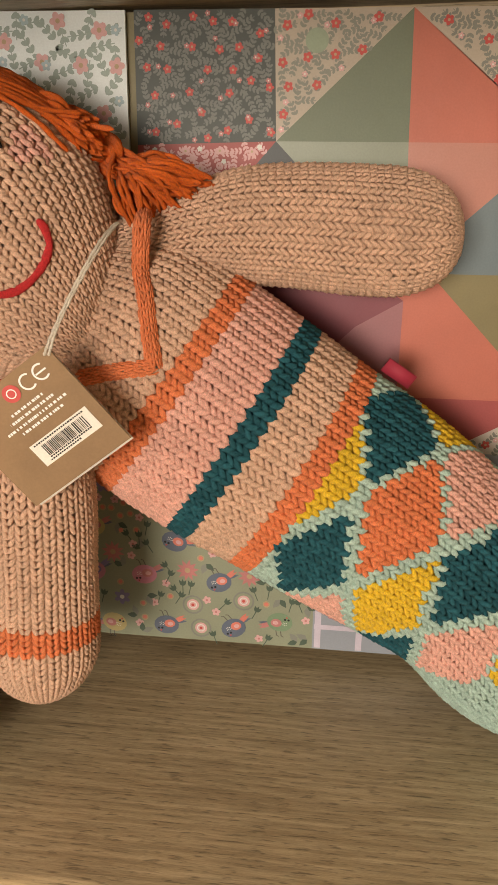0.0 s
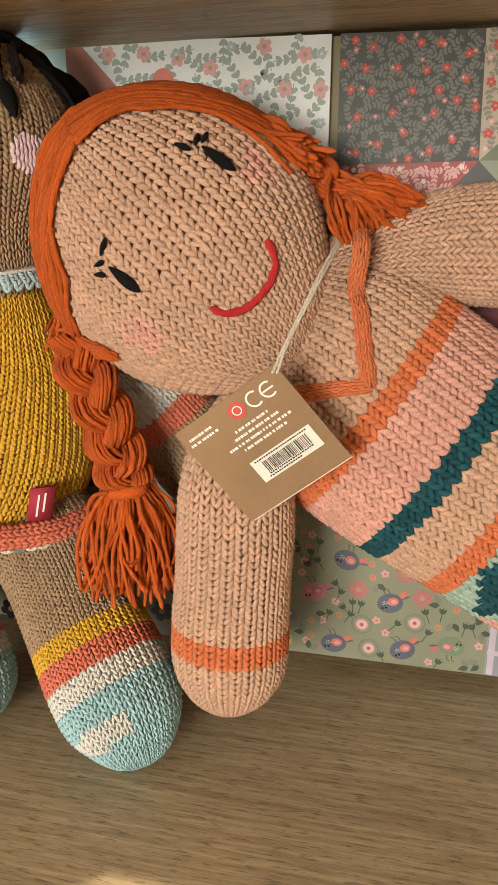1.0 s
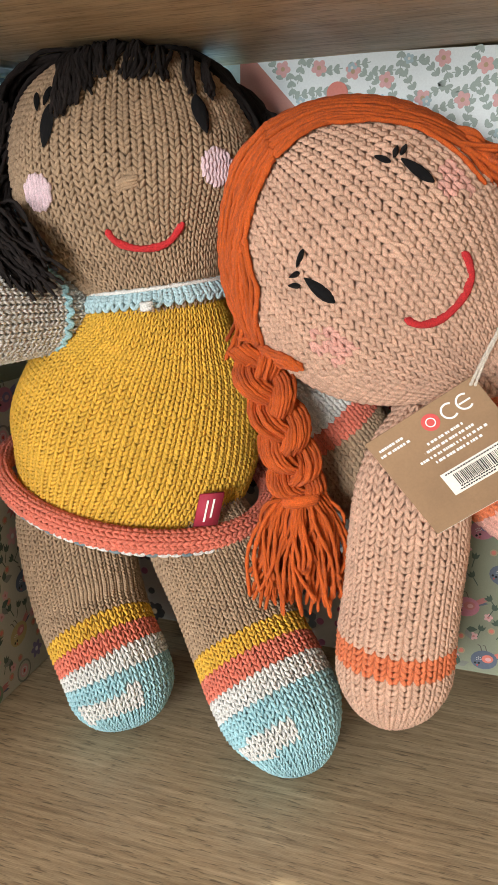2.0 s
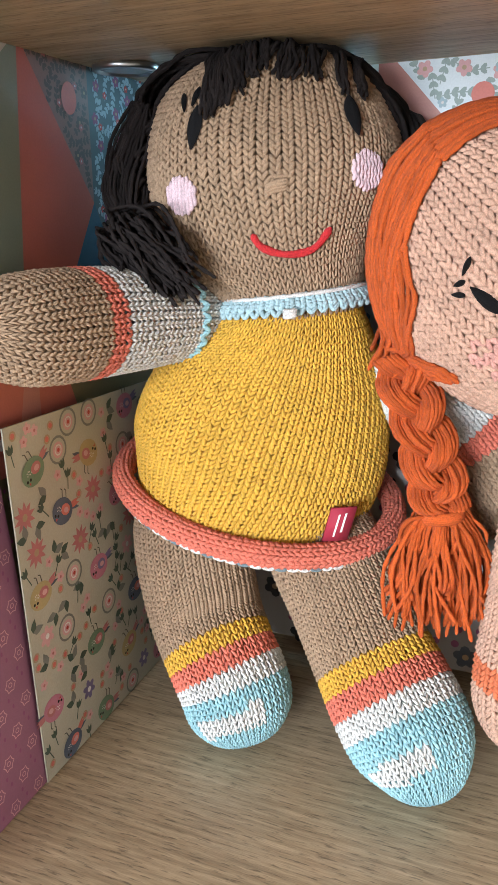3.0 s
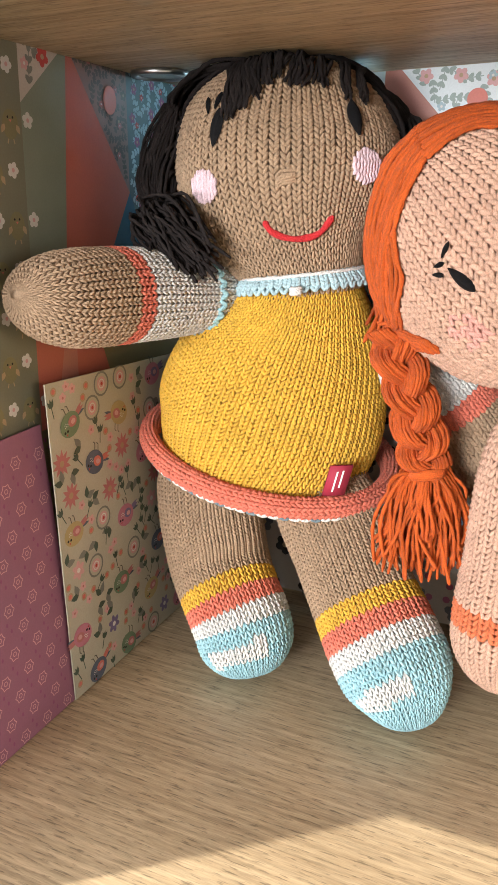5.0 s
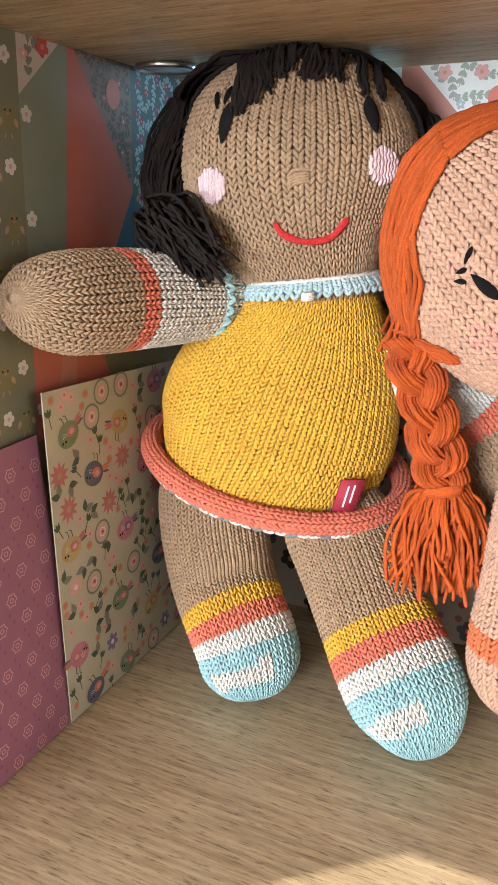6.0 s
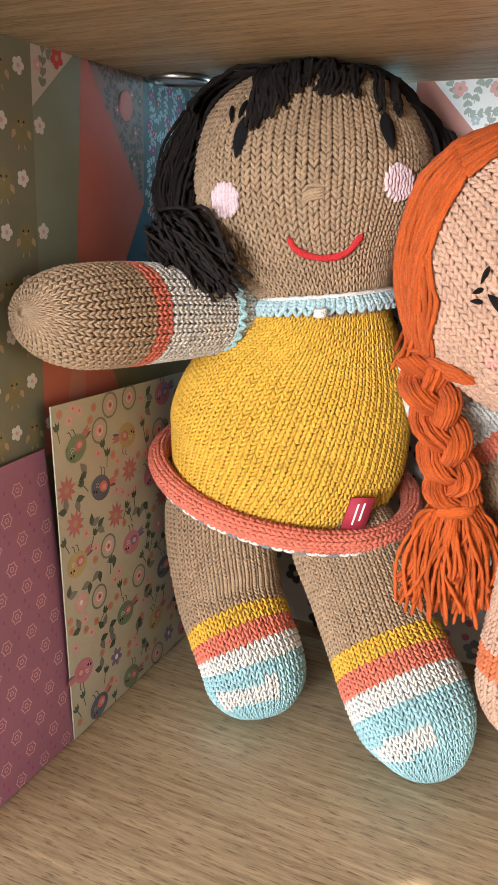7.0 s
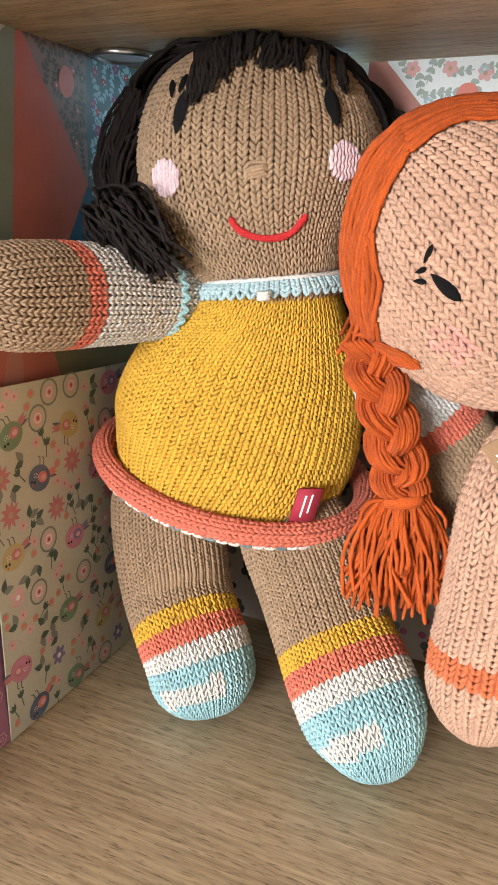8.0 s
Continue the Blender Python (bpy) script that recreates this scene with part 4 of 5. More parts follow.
def doll_in_mustard_dress():
    b, rng = Build(), np.random.default_rng(4)
    face = (0.37, -0.93, 0.05)
    head, body = Stuffed(D_HEAD, face), Stuffed(D_BODY, face)
    left, right = Stuffed(D_LEGL, (0.2, -0.93, 0.3)), Stuffed(D_LEGR, (0.2, -0.93, 0.3))
    arm, other = Stuffed(D_ARML, (0.75, -0.6, 0.1)), Stuffed(D_ARMR, (0.3, -0.95, 0))
    tan = b.slot(TAN)

    def skin(u, v, p):
        return np.full(u.shape, tan)
    knit(b, head, 0.0056, 0.0037, skin, flat=1.45, plump=0.98, deep=0.75)
    # the dress ends at the slanted roll of its hem
    centre, side, fore = np.array((0.1, -0.06, 0.1530)), np.array((0.079, 0.0315, -0.0125)), np.array((0.0235, -0.0595, -0.0175))

    def above_hem(p):
        d = p - centre
        s, f = d @ np.array((0.93, 0.37, 0)) / 0.085, d @ np.array((0.37, -0.93, 0)) / 0.064
        return p[:, 2] > centre[2] + side[2] * s + fore[2] * f - 0.002
    collar = along(body, (0.132, -0.1, 0.2695))
    mustard, aqua = b.slot(MUSTARD), b.slot(AQUA)
    knit(b, body, 0.0053, 0.0031, lambda u, v, p: np.full(u.shape, mustard), flat=1.45, plump=0.98, kept=above_hem, closed=True, skew=-0.028, bias=0.18, deep=0.7)
    turn, fine = np.linspace(0, 2 * np.pi, 33), np.linspace(0, 2 * np.pi, 81)
    ring = centre + np.cos(turn)[:, None] * side + np.sin(turn)[:, None] * fore
    hem = Stuffed(np.column_stack([ring, np.full(33, 0.0068), np.full(33, 0.0068)]), (0.02, 0.05, 1))
    knit(b, hem, 0.0040, 0.0036, lambda u, v, p: np.full(u.shape, b.slot(CORAL)), seen=(0, -0.6, 0.2), plump=1.35, closed=True)
    low = centre - np.array((0, 0, 0.0050)) + np.cos(fine)[:, None] * side * 1.05 + np.sin(fine)[:, None] * fore * 1.06
    for k in range(0, 80):
        cord(b, [low[k], (low[k] + low[k + 1]) / 2 - np.array((0, 0, 0.001)), low[k + 1]], 0.0012, WHITE if k % 3 else SLATE)
    for form, marks in ((left, ((0.0955, -0.12, 0.0862), (0.0998, -0.124, 0.0736), (0.1029, -0.128, 0.0601), (0.1073, -0.13, 0.0485), (0.112, -0.143, 0.034))),
                        (right, ((0.191, -0.122, 0.0908), (0.1964, -0.126, 0.0795), (0.2028, -0.13, 0.0685), (0.2104, -0.135, 0.0573), (0.212, -0.146, 0.036)))):
        striped = bands(b, form, TAN, (marks[0], MUSTARD), (marks[1], CORAL), (marks[2], WHITE), (marks[3], AQUA))
        u0, v0 = form.near(marks[4])

        def shoe(u, v, p, striped=striped, u0=u0, v0=v0):
            out = striped(u, v, p)
            out[(np.abs(v - v0 + (u - u0) * 0.10) < 0.028) & (np.abs(u - u0) < 0.115)] = b.slot(WHITE)
            return out
        knit(b, form, 0.0046, 0.0032, shoe, flat=1.5, plump=0.94, bias=0.2, deep=0.75)
    knit(b, arm, 0.0051, 0.0037, bands(b, arm, WHITE, ((0.0662, -0.162, 0.269), CORAL), ((0.0492, -0.172, 0.267), TAN)), flat=1.5, plump=1.0, deep=0.75)
    trim = [p + n * 0.0030 for p, _, _, n in (arm.frame_at(np.array(u), np.array(0.20), 0.02, 0.02) for u in np.linspace(0, 1, 25))]
    for q, w in zip(trim, trim[1:]):
        cord(b, (q, (q + w) / 2 + np.array((-0.003, -0.003, 0.0)), w), 0.0015, AQUA)
    knit(b, other, 0.0050, 0.0036, bands(b, other, WHITE, ((0.2257, -0.07, 0.2013), CORAL), ((0.2355, -0.07, 0.1897), TAN)))
    # face: round cheeks sewn over in upright stitches, eyes and lashes
    for c in ((0.0790, -0.112, 0.3275), (0.1655, -0.088, 0.3405)):
        darned_disc(b, head, c, 0.0096, PINK, rng)
    sewn_patch(b, head, (0.0845, -0.1146, 0.3585), (0.06, 0, 1), 0.0215, 0.0085, INK)
    sewn_patch(b, head, (0.1560, -0.0862, 0.3640), (-0.25, 0, 1), 0.0200, 0.0092, INK)
    for p, w in (((0.0795, -0.112, 0.372), (-0.25, 0, 1)), ((0.0865, -0.112, 0.374), (0.3, 0, 1)), ((0.091, -0.111, 0.372), (0.5, 0, 1))):
        sewn_patch(b, head, p, w, 0.010, 0.0024, INK)
    smile = ((0.1145, -0.1135, 0.3095), (0.1205, -0.115, 0.302), (0.1335, -0.113, 0.2985), (0.1455, -0.107, 0.3025), (0.1515, -0.101, 0.3125))
    line_on(b, head, smile, 0.0019, RED, 0.0022, ply=0.12)
    for k in range(5):
        z = 0.3325 + (k - 2) * 0.0016
        line_on(b, head, ((0.1225, -0.117, z - 0.0022), (0.127, -0.115, z), (0.1318, -0.113, z + 0.0012)), 0.0011, TAN, 0.003 - 0.0005 * abs(k - 2))
    # crocheted collar, its white cord and knot
    band = Stuffed(((0.1232, -0.068, 0.2768, 0.0425, 0.0405), (0.1236, -0.068, 0.2738, 0.0450, 0.0430), (0.1240, -0.068, 0.2706, 0.0475, 0.0452)), face)
    knit(b, band, 0.0052, 0.0026, lambda u, v, p: np.full(u.shape, b.slot(PALEBLUE)), closed=True)
    cord(b, [band.at(np.array(u), np.array(0.12)) * 1.0 + np.array((0.0006, -0.0016, 0.0006)) for u in np.linspace(-0.1, 0.6, 15)], 0.0012, WHITE)
    for k in range(34):
        u = -0.1 + 0.7 * k / 33
        q, w2 = band.at(np.array(u), np.array(0.95)), band.at(np.array(u + 0.018), np.array(0.95))
        cord(b, (q, (q + w2) / 2 + np.array((0.0004, -0.0018, -0.0034)), w2), 0.0013, PALEBLUE)
    for k in range(3):
        q = np.array((0.1365, -0.1165, 0.2715 - 0.0014 * k))
        cord(b, (q + np.array((-0.0035, 0.001, 0)), q + np.array((0, -0.0016, 0)), q + np.array((0.0035, 0.001, 0.0006))), 0.0014, WHITE)
    # hair: crown, side bundle, fringe
    crown = ((0.036, -0.085, 0.372), (0.042, -0.09, 0.384), (0.056, -0.093, 0.3935), (0.075, -0.092, 0.3985), (0.1015, -0.088, 0.4005), (0.128, -0.08, 0.399), (0.148, -0.07, 0.393), (0.166, -0.058, 0.381), (0.176, -0.05, 0.367), (0.180, -0.046, 0.350))
    for k in range(40):
        cord(b, np.array(crown) + np.column_stack([rng.normal(0, 0.0012, 10), rng.uniform(0, 0.03) + rng.normal(0, 0.0015, 10), rng.normal(-0.0012, 0.0012, 10)]), 0.0013, BLACK)
    cap(b, head, ((0.10, -0.085, 0.400), (0.115, -0.02, 0.398)), ((0.043, -0.088, 0.375), (0.055, -0.02, 0.365)), (0.045, -0.078, 0.330), 50, 0.006, 0.0015, BLACK, rng, 0.0015)
    cap(b, head, ((0.10, -0.085, 0.400), (0.115, -0.02, 0.398)), ((0.172, -0.055, 0.372), (0.165, -0.01, 0.365)), (0.178, -0.040, 0.325), 50, 0.004, 0.0015, BLACK, rng, 0.0015)
    hank(b, ((0.164, -0.020, 0.372), (0.174, -0.034, 0.362), (0.180, -0.044, 0.345), (0.178, -0.042, 0.318)), 40, (0.004, 0.011, 0.011, 0.010), 0.0014, BLACK, rng)
    plait(b, ((0.045, -0.085, 0.372), (0.040, -0.09, 0.355), (0.036, -0.098, 0.335), (0.040, -0.108, 0.315)), 0.0150, 0.00095, 48, BLACK, rng, 1.2)
    hank(b, ((0.045, -0.088, 0.374), (0.039, -0.094, 0.352), (0.036, -0.102, 0.332), (0.042, -0.112, 0.314)), 64, (0.010, 0.014, 0.013, 0.010), 0.0010, BLACK, rng, 0.35)
    for k in range(210):
        end = np.array((0.0765, -0.136, 0.287)) + rng.normal(0, 1, 3) * np.array((0.0105, 0.004, 0.0065))
        first = np.array((0.044, -0.116, 0.311)) + rng.normal(0, 0.0055, 3)
        bow = (first + end) / 2 + np.array((-0.002, -0.008, 0.008)) + rng.normal(0, 0.005, 3)
        cord(b, (first, bow, end), 0.00095, BLACK, ply=0.3)
    for x, y, reach, n, lean in ((0.0945, -0.094, 0.037, 9, 0.001), (0.0985, -0.095, 0.030, 7, 0.003), (0.103, -0.095, 0.022, 6, 0.005), (0.107, -0.093, 0.018, 5, 0.005), (0.117, -0.091, 0.014, 6, 0.0),
                                 (0.128, -0.087, 0.020, 5, -0.003), (0.136, -0.084, 0.018, 5, 0.004), (0.146, -0.078, 0.022, 7, 0.007), (0.154, -0.072, 0.022, 6, 0.009)):
        for k in range(int(n * 2.4)):
            x0 = x + rng.normal(0, 0.0022)
            top = np.array((x0, y + 0.004, 0.3985 - max(0, abs(x0 - 0.105) - 0.02) * 0.12))
            drop = reach * rng.uniform(0.75, 1.05)
            pts = [top]
            for f in (0.35, 0.7, 1.0):
                q, nn = head.on(np.array((x0 + lean * f + rng.normal(0, 0.0012), y - 0.012 * f, 0.397 - drop * f)), 0.003 + rng.uniform(0, 0.003))
                pts.append(q)
            cord(b, pts, 0.0010, BLACK, ply=0.3)
    # the woven label at the hem
    c = np.array((0.1610, -0.0950, 0.1500))
    ax, ay, az = np.array((0.0066, 0.0026, 0.0006)), np.array((0.0028, -0.001, 0.0108)), np.array((0.0006, -0.0011, 0))
    corner = [c + sx * ax + sy * ay + sz * az for sz in (-1, 1) for sy in (-1, 1) for sx in (-1, 1)]
    b.add(corner, ((0, 1, 3, 2), (4, 6, 7, 5), (0, 4, 5, 1), (2, 3, 7, 6), (0, 2, 6, 4), (1, 5, 7, 3)), b.slot(LABEL))
    for k, (r0, r1) in enumerate(((-0.7, 0.65), (-0.45, 0.7))):
        x = -0.25 + 0.5 * k
        q = [c + (x + sx) * ax + y * ay + az * 1.5 for y in (r0, r1) for sx in (-0.08, 0.08)]
        b.add(q, ((0, 1, 3, 2),), b.slot(PRINT))
    return thing("knitted_doll", "brown knitted doll with black yarn hair and mustard dress", "doll", b.make("knitted_doll"))


def doll_with_ginger_plaits():
    b, rng = Build(), np.random.default_rng(9)
    face = (0.22, -0.95, 0.2)
    head, body = Stuffed(G_HEAD, face), Stuffed(G_BODY, (0.05, -1.0, 0.05))
    arm, other = Stuffed(G_ARMR, (0, -1, 0)), Stuffed(G_ARML, (0.1, -1, 0))
    peach, rose = b.slot(PEACH), b.slot(ROSE)
    cheeks = [head.on(p)[0] for p in ((0.2385, -0.128, 0.258), (0.293, -0.105, 0.333))]
    freckle = np.random.default_rng(2)

    def skin(u, v, p):
        out = np.full(u.shape, peach)
        for c in cheeks:
            out[(np.linalg.norm(p - c, axis=1) < 0.010) & (freckle.random(len(p)) < 0.7)] = rose
        return out
    knit(b, head, 0.0059, 0.0042, skin, flat=1.25, plump=1.16, bias=0.22, deep=0.5)
    # bands, then the argyle of the tail
    striped = bands(b, body, PEACH, ((0.3515, -0.106, 0.2315), ORANGE), ((0.3600, -0.106, 0.2256), ROSE), ((0.3862, -0.106, 0.2056), TEAL), ((0.3975, -0.106, 0.1982), PEACH),
                    ((0.4180, -0.106, 0.1836), ORANGE), ((0.4262, -0.106, 0.1779), MINT))
    begin = along(body, (0.4262, -0.106, 0.1779))
    u0, v0 = body.near((0.4675, -0.104, 0.158))
    girth = 0.37
    cells = {(0, 0): ORANGE, (-1, 1): TEAL, (-1, -1): TEAL, (-2, 0): LEMON, (1, -1): LEMON, (1, 1): ROSE, (2, 0): TEAL, (3, -1): ROSE, (3, 1): LEMON, (0, 2): LEMON, (0, -2): ROSE, (2, -2): TEAL, (2, 2): TEAL, (4, 0): LEMON}
    slots = {k: b.slot(m) for k, m in cells.items()}
    mint = b.slot(MINT)

    def tail(u, v, p):
        out = striped(u, v, p)
        s = (v - v0) * body.length / 0.0255
        r = (u - u0) * girth / 0.043 * ARGYLE_SIDE
        a, c = (s + r) / 2, (s - r) / 2
        ia, ic = np.round(a), np.round(c)
        edge = np.minimum(0.5 - np.abs(a - ia), 0.5 - np.abs(c - ic))
        for k in np.nonzero(v > begin)[0]:
            key = (int(ia[k] + ic[k]), int(ia[k] - ic[k]))
            out[k] = slots.get(key, mint) if edge[k] > 0.062 else mint
        return out
    knit(b, body, 0.0066, 0.0042, tail, flat=1.25, plump=1.18, bias=0.22, deep=0.5)
    knit(b, arm, 0.0069, 0.0038, lambda u, v, p: np.full(u.shape, peach), flat=1.4, plump=1.04)
    knit(b, other, 0.0062, 0.0036, bands(b, other, PEACH, ((0.2819, -0.126, 0.0915), ORANGE), ((0.2813, -0.126, 0.0775), PEACH)), flat=1.4, plump=1.05)
    # halter straps of the top
    for way in (((0.3392, -0.1, 0.285), (0.3405, -0.1, 0.2721), (0.3425, -0.103, 0.2452), (0.344, -0.105, 0.2313)), ((0.3440, -0.105, 0.2313), (0.327, -0.107, 0.2292), (0.310, -0.106, 0.2255))):
        top = [(0.3368, -0.082, 0.3030, 0.0042, 0.0034), (0.3376, -0.092, 0.2960, 0.0046, 0.0036)] if way[0][2] > 0.25 else []
        strip = Stuffed(top + [(*body.on(p, 0.0024)[0], 0.0046, 0.0036) for p in way], (0.05, -1, 0.05))
        knit(b, strip, 0.0042, 0.0040, lambda u, v, p: np.full(u.shape, b.slot(ORANGE)), plump=1.3)
    # face
    sewn_patch(b, head, (0.2340, -0.134, 0.2824), (0.8, 0, -0.6), 0.0185, 0.0062, INK)
    sewn_patch(b, head, (0.2722, -0.1113, 0.3350), (0.82, 0.1, -0.55), 0.0185, 0.0062, INK)
    for p, w, size in (((0.2235, -0.13, 0.2965), (0.35, 0, 1), 0.009), ((0.2215, -0.13, 0.2905), (1, 0, 0.5), 0.006), ((0.222, -0.131, 0.285), (1, 0, 0), 0.0065),
                       ((0.2575, -0.114, 0.3405), (1, 0, -0.2), 0.008), ((0.2625, -0.112, 0.3445), (0.3, 0, 1), 0.007), ((0.2665, -0.11, 0.3445), (0.5, 0, 1), 0.007)):
        sewn_patch(b, head, p, w, size, 0.0028, INK)
    smile = ((0.272, -0.128, 0.271), (0.281, -0.127, 0.2685), (0.2895, -0.125, 0.2705), (0.2975, -0.121, 0.2790), (0.3015, -0.117, 0.2890), (0.3000, -0.115, 0.2970), (0.295, -0.1136, 0.3005))
    line_on(b, head, smile, 0.0019, RED, 0.002, ply=0.12)
    for k in range(4):
        z = 0.300 + (k - 1.5) * 0.0016
        line_on(b, head, ((0.264, -0.128, z + 0.003), (0.2685, -0.127, z), (0.272, -0.126, z - 0.003)), 0.0012, PEACH, 0.0024)
    # hair over the crown, two plaits with tassels
    parting = ((0.2120, -0.112, 0.3360), (0.1930, -0.030, 0.3560))
    cap(b, head, parting, ((0.2010, -0.116, 0.3060), (0.1720, -0.030, 0.3000)), (0.1885, -0.098, 0.2490), 170, 0.0045, 0.0012, GINGER, rng)
    cap(b, head, parting, ((0.2500, -0.102, 0.3540), (0.2550, -0.030, 0.3660)), (0.3060, -0.074, 0.3370), 150, 0.0045, 0.0012, GINGER, rng)
    cap(b, head, ((0.2010, -0.116, 0.3060), (0.1720, -0.060, 0.3100)), ((0.2010, -0.118, 0.2680), (0.1760, -0.07, 0.2700)), (0.1900, -0.100, 0.2470), 70, 0.004, 0.0012, GINGER, rng)
    cap(b, head, ((0.2230, -0.118, 0.2430), (0.2100, -0.114, 0.2420)), ((0.2080, -0.114, 0.2500), (0.2000, -0.108, 0.2440)), (0.1900, -0.100, 0.2480), 40, 0.004, 0.0012, GINGER, rng)
    plait(b, ((0.1905, -0.1, 0.2500), (0.1985, -0.104, 0.2300), (0.2075, -0.105, 0.2080), (0.2140, -0.104, 0.1860), (0.2175, -0.103, 0.1700)), 0.0205, 0.00095, 62, GINGER, rng, 1.5)
    hank(b, ((0.2175, -0.103, 0.1700), (0.2195, -0.104, 0.155), (0.2205, -0.105, 0.135), (0.2215, -0.106, 0.111)), 170, (0.012, 0.022, 0.028, 0.031), 0.0011, GINGER, rng, 0.35, 0.45, 12, 0.5, 0.005)
    for k in range(5):
        t = np.linspace(0, 2 * np.pi, 9)
        cord(b, np.column_stack([0.2178 + 0.0115 * np.cos(t), -0.103 + 0.0095 * np.sin(t), 0.1655 + 0.0012 * k + 0.002 * np.cos(t)]), 0.0012, GINGER)
    cord(b, ((0.210, -0.112, 0.168), (0.203, -0.114, 0.166), (0.199, -0.114, 0.158), (0.2005, -0.114, 0.150), (0.204, -0.113, 0.156), (0.207, -0.113, 0.163)), 0.0013, GINGER)
    plait(b, ((0.2840, -0.078, 0.3490), (0.2980, -0.068, 0.3420), (0.3110, -0.062, 0.3320), (0.3190, -0.059, 0.3220)), 0.0125, 0.00115, 26, GINGER, rng, 1.1)
    for k in range(130):
        first = np.array((0.3215, -0.062, 0.3230)) + rng.normal(0, 0.003, 3)
        f = rng.uniform(0, 1)
        end = np.array((0.3600, -0.060, 0.3175)) * f + np.array((0.3300, -0.066, 0.2960)) * (1 - f) + rng.normal(0, 0.003, 3)
        bow = (first + end) / 2 + np.array((0.002, -0.008, 0.003)) + rng.normal(0, 0.003, 3)
        cord(b, (first, bow, end), 0.0011, GINGER)
    c = np.array((0.4660, -0.045, 0.2195))
    ax, ay, az = np.array((0.0075, 0.0, -0.0048)), np.array((0.0022, -0.001, 0.0036)), np.array((0.0, -0.0014, 0))
    corner = [c + sx * ax + sy * ay + sz * az for sz in (-1, 1) for sy in (-1, 1) for sx in (-1, 1)]
    b.add(corner, ((0, 1, 3, 2), (4, 6, 7, 5), (0, 4, 5, 1), (2, 3, 7, 6), (0, 2, 6, 4), (1, 5, 7, 3)), b.slot(LABEL))
    return thing("knitted_doll", "peach knitted doll with ginger plaits and argyle tail, leaning over", "doll", b.make("knitted_doll"))


ARGYLE_SIDE = 1
doll_in_mustard_dress()
doll_with_ginger_plaits()


# ---- puck light under the upper board ----
STEEL = plain("brushed_steel", (0.55, 0.56, 0.57), 0.3, 1.0)
GLOW, gn, gl, gb = shader("frosted_lamp_glass", 0.4)
gb.inputs["Base Color"].default_value = (0.8, 0.85, 0.9, 1)
gb.inputs["Emission Color"].default_value = (0.55, 0.85, 1.0, 1)
gb.inputs["Emission Strength"].default_value = LED


FROST = plain("frosted_glass", (0.55, 0.62, 0.66), 0.25)


def lathe(profile, at, n=40):
    """Turns a profile of radius and height about the vertical through a place."""
    bm = bmesh.new()
    rings = [[bm.verts.new((at[0] + r * math.cos(2 * math.pi * k / n), at[1] + r * math.sin(2 * math.pi * k / n), at[2] + z)) for k in range(n)] for r, z in profile]
    for a, b in zip(rings, rings[1:]):
        for k in range(n):
            bm.faces.new((a[k], a[(k + 1) % n], b[(k + 1) % n], b[k]))
    bm.faces.new(rings[-1])
    bm.faces.new(rings[0][::-1])
    bmesh.ops.recalc_face_normals(bm, faces=bm.faces[:])
    for f in bm.faces:
        f.smooth = len(f.verts) == 4
    return bm


puck = thing("puck_light", "round steel puck light, unlit, with frosted glass under the board", "lamp")
PLACE = (0.0200, -0.068, 0.3988)
part("rim", lathe(((0.0195, -0.0001), (0.0195, -0.0028), (0.0188, -0.0036), (0.0160, -0.0038), (0.0158, -0.0015)), PLACE), STEEL, puck)
part("diffuser", lathe(((0.0157, -0.0008), (0.0157, -0.0022), (0.012, -0.0026)), PLACE), FROST, puck, "frosted pale glass disc")

# ---- light bar in the top corner behind the dark-haired doll ----
bar = thing("light_bar", "slim lit light bar in the upper back corner", "lamp")
part("housing", slab(0.050, 0.128, -0.0150, -0.0030, 0.3952, 0.3990, 0.0008), STEEL, bar)
part("diffuser", slab(0.052, 0.126, -0.0140, -0.0040, 0.3924, 0.3950, 0.0006), GLOW, bar, "glowing cool white strip")


# ---- swing tag ----
KRAFT = paper("kraft_card", (0.265, 0.16, 0.085), 0.7, 0.12)
CARD = paper("white_card", (0.72, 0.68, 0.62), 0.7, 0.05)
STRING = yarn("cotton_string", (0.74, 0.66, 0.56), 0.06)
BARS = plain("black_print", (0.015, 0.014, 0.013), 0.6)
BADGE = plain("red_print", (0.50, 0.05, 0.045), 0.6)
tag = thing("swing_tag", "brown kraft card swing tag with barcode hanging from white string", "tag")
# corners: where the string goes in, then round; across runs along the top edge, down along the side
T0, ACROSS, DOWN = Vector((0.3052, -0.1410, 0.2490)), Vector((-0.0457, -0.0040, -0.0350)), Vector((0.0338, 0.0035, -0.0395))
OUT = ACROSS.cross(DOWN).normalized()
if OUT.y > 0:
    OUT = -OUT


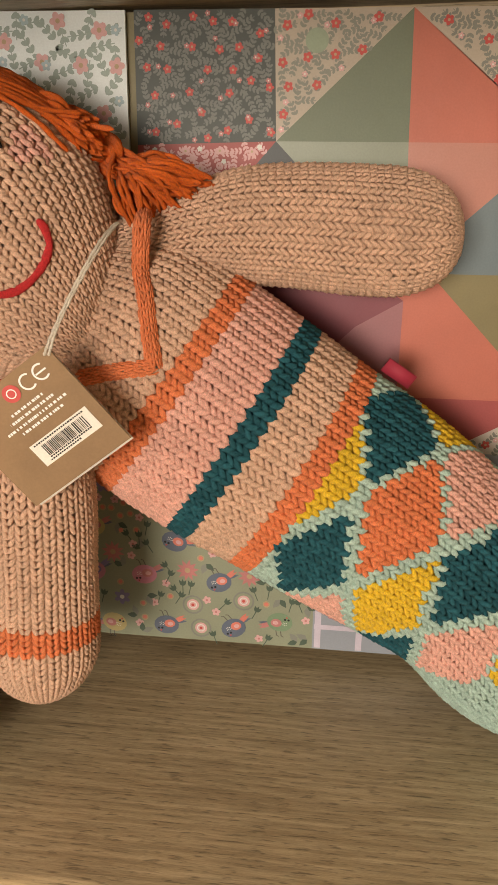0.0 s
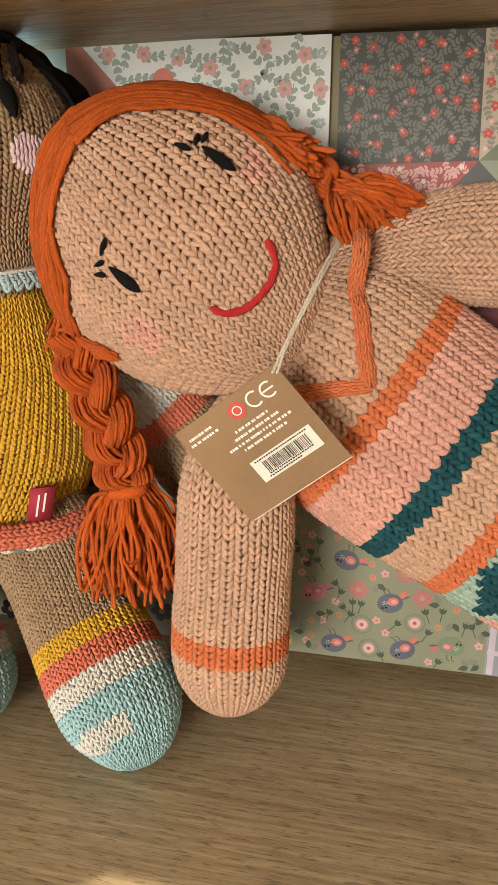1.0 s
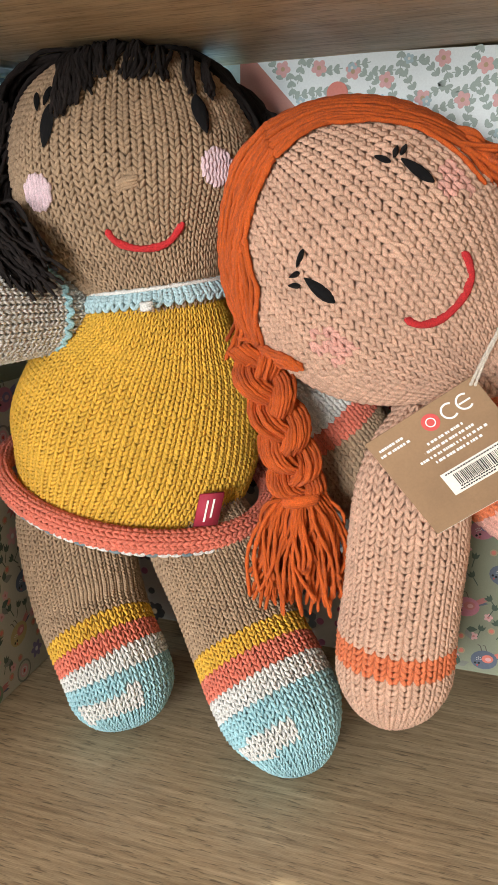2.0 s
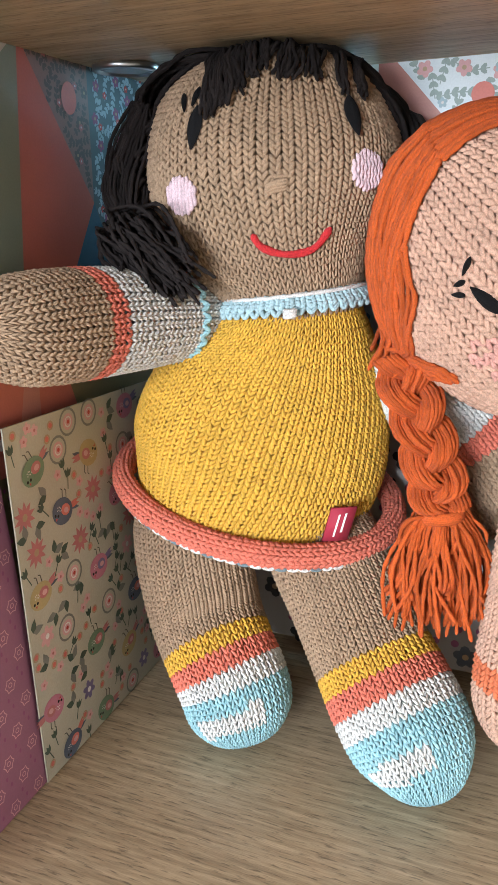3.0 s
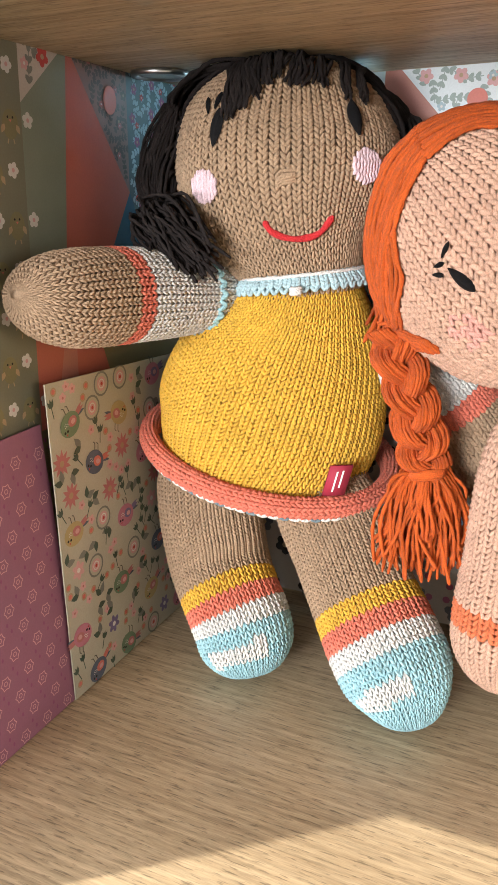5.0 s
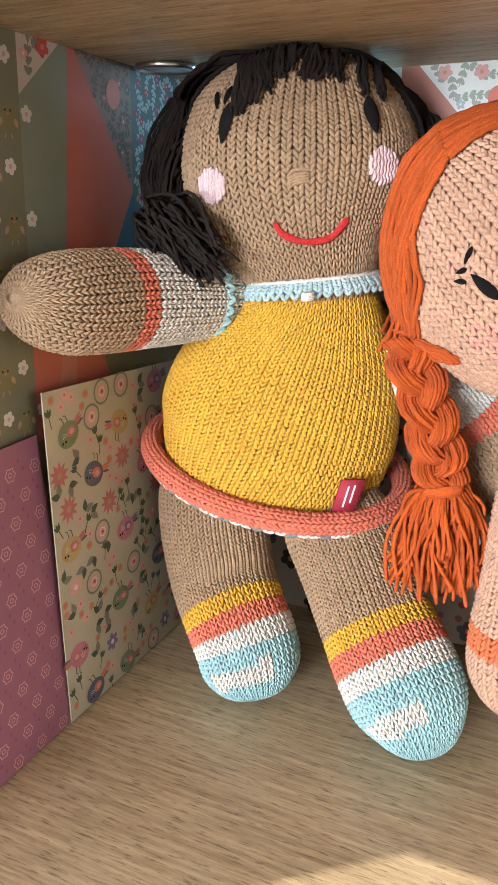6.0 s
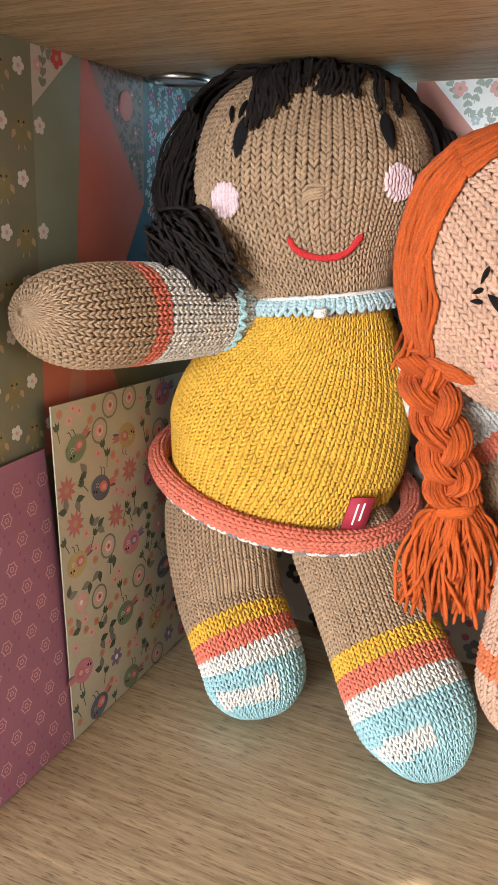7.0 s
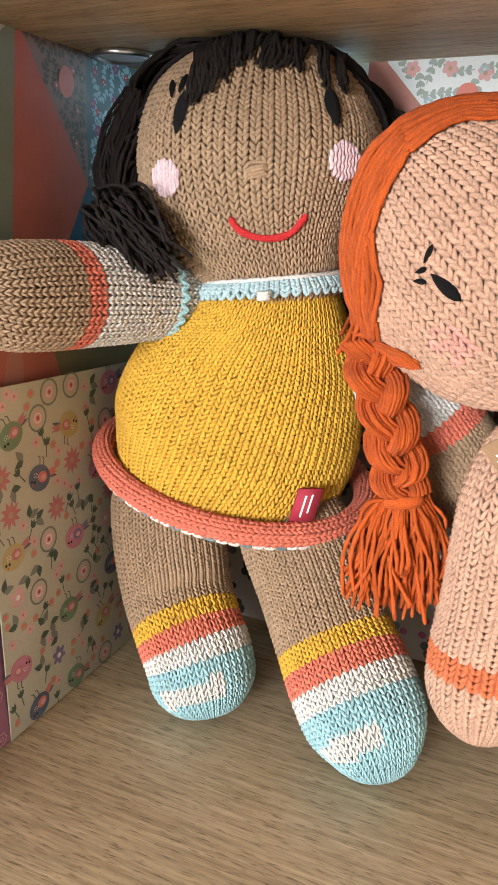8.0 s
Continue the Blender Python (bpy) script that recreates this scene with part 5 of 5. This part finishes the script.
def leafcard(name, material, lift, thick, x0=0.0, x1=1.0, y0=0.0, y1=1.06, parent=None, label="", bend=0.0):
    bm = bmesh.new()
    n = 8
    layers = []
    for h in (lift, lift + thick):
        layers.append([[bm.verts.new(T0 + ACROSS * (x0 + (x1 - x0) * i / n) + DOWN * (y0 + (y1 - y0) * j / n) + OUT * (h + bend * (j / n) ** 2)) for i in range(n + 1)] for j in range(n + 1)])
    lo, hi = layers
    for j in range(n):
        for i in range(n):
            bm.faces.new((hi[j][i], hi[j][i + 1], hi[j + 1][i + 1], hi[j + 1][i]))
            bm.faces.new((lo[j][i], lo[j + 1][i], lo[j + 1][i + 1], lo[j][i + 1]))
    rim = [(0, i) for i in range(n)] + [(j, n) for j in range(n)] + [(n, n - i) for i in range(n)] + [(n - j, 0) for j in range(n)]
    for (a, b), (c, d) in zip(rim, rim[1:] + rim[:1]):
        bm.faces.new((hi[a][b], lo[a][b], lo[c][d], hi[c][d]))
    bmesh.ops.recalc_face_normals(bm, faces=bm.faces[:])
    return part(name, bm, material, parent, label)


leafcard("inner_leaf", CARD, -0.0022, 0.0006, 0.01, 1.0, 0.02, 1.09, tag, "white inside leaf of the folded card", -0.0015)
cover = leafcard("cover", KRAFT, 0.0, 0.0007, 0.0, 1.0, 0.0, 1.06, tag)
leafcard("barcode_sticker", CARD, 0.0009, 0.0001, 0.10, 0.68, 0.60, 0.83, tag, "white barcode sticker")


def print_quad(bm, x0, x1, y0, y1, lift=0.0012):
    f = [bm.verts.new(T0 + ACROSS * x + DOWN * y + OUT * lift) for x, y in ((x0, y0), (x1, y0), (x1, y1), (x0, y1))]
    bm.faces.new(f)


rng = random.Random(5)
bm = bmesh.new()
x = 0.17
while x < 0.60:
    w = rng.choice((0.004, 0.006, 0.009, 0.012))
    print_quad(bm, x, x + w, 0.650, 0.765)
    x += w + rng.choice((0.005, 0.007, 0.010))
for x0, x1, y in ((0.14, 0.65, 0.622), (0.17, 0.60, 0.778), (0.30, 0.62, 0.803)):
    xx = x0
    while xx < x1:
        w = rng.uniform(0.012, 0.022)
        print_quad(bm, xx, min(xx + w, x1), y - 0.007, y + 0.007)
        xx += w + 0.006
part("barcode", bm, BARS, tag, "black barcode lines")
# lines of small print that cannot be read
bm = bmesh.new()
for x0, x1, y in ((0.72, 0.95, 0.130), (0.69, 0.96, 0.185), (0.28, 0.60, 0.300), (0.22, 0.66, 0.360), (0.14, 0.74, 0.420), (0.22, 0.64, 0.480)):
    xx = x0
    while xx < x1:
        w = rng.uniform(0.010, 0.030)
        print_quad(bm, xx, min(xx + w, x1), y - 0.013, y + 0.011)
        xx += w + rng.choice((0.005, 0.006, 0.016))
part("small_print", bm, PRINT, tag, "white unreadable lines of print")
bm = bmesh.new()
n = 24
ctr = T0 + ACROSS * 0.47 + DOWN * 0.145 + OUT * 0.0011
bm.faces.new([bm.verts.new(ctr + (ACROSS.normalized() * math.cos(2 * math.pi * k / n) + DOWN.normalized() * math.sin(2 * math.pi * k / n)) * 0.0042) for k in range(n)])
part("badge", bm, BADGE, tag, "round red badge with a white ring")
bm = bmesh.new()


def arc(cx, cy, r, w, a0, a1, steps=14):
    e0, e1 = -ACROSS.normalized(), -DOWN.normalized()
    c = T0 + ACROSS * cx + DOWN * cy + OUT * 0.0013
    pts = [(c + (e0 * math.cos(a) + e1 * math.sin(a)) * rr) for a in (a0 + (a1 - a0) * k / steps for k in range(steps + 1)) for rr in (r - w / 2, r + w / 2)]
    vs = [bm.verts.new(p) for p in pts]
    for k in range(steps):
        bm.faces.new((vs[2 * k], vs[2 * k + 1], vs[2 * k + 3], vs[2 * k + 2]))


arc(0.47, 0.145, 0.0021, 0.0005, 0, 6.283)
arc(0.30, 0.145, 0.0036, 0.0009, 0.9, 5.38)
arc(0.165, 0.145, 0.0036, 0.0009, 0.9, 5.38)
print_quad(bm, 0.115, 0.215, 0.137, 0.153, 0.0013)
part("mark", bm, PRINT, tag, "white CE mark and ring")
b = Build()
hole = T0 + ACROSS * 0.06 + DOWN * 0.06 + OUT * 0.0010
cord(b, (tuple(hole), (0.309, -0.139, 0.256), (0.3165, -0.131, 0.2735), (0.3235, -0.116, 0.2905), (0.3270, -0.098, 0.2990)), 0.0008, STRING)
cord(b, (tuple(hole + Vector((0.002, 0, 0))), (0.3105, -0.138, 0.2575), (0.318, -0.130, 0.2745), (0.3250, -0.114, 0.2910), (0.3280, -0.097, 0.2990)), 0.0007, STRING)
me = b.make("string")
string = new("string", me)
string.parent = tag
tagged(string, "twisted white cotton string")
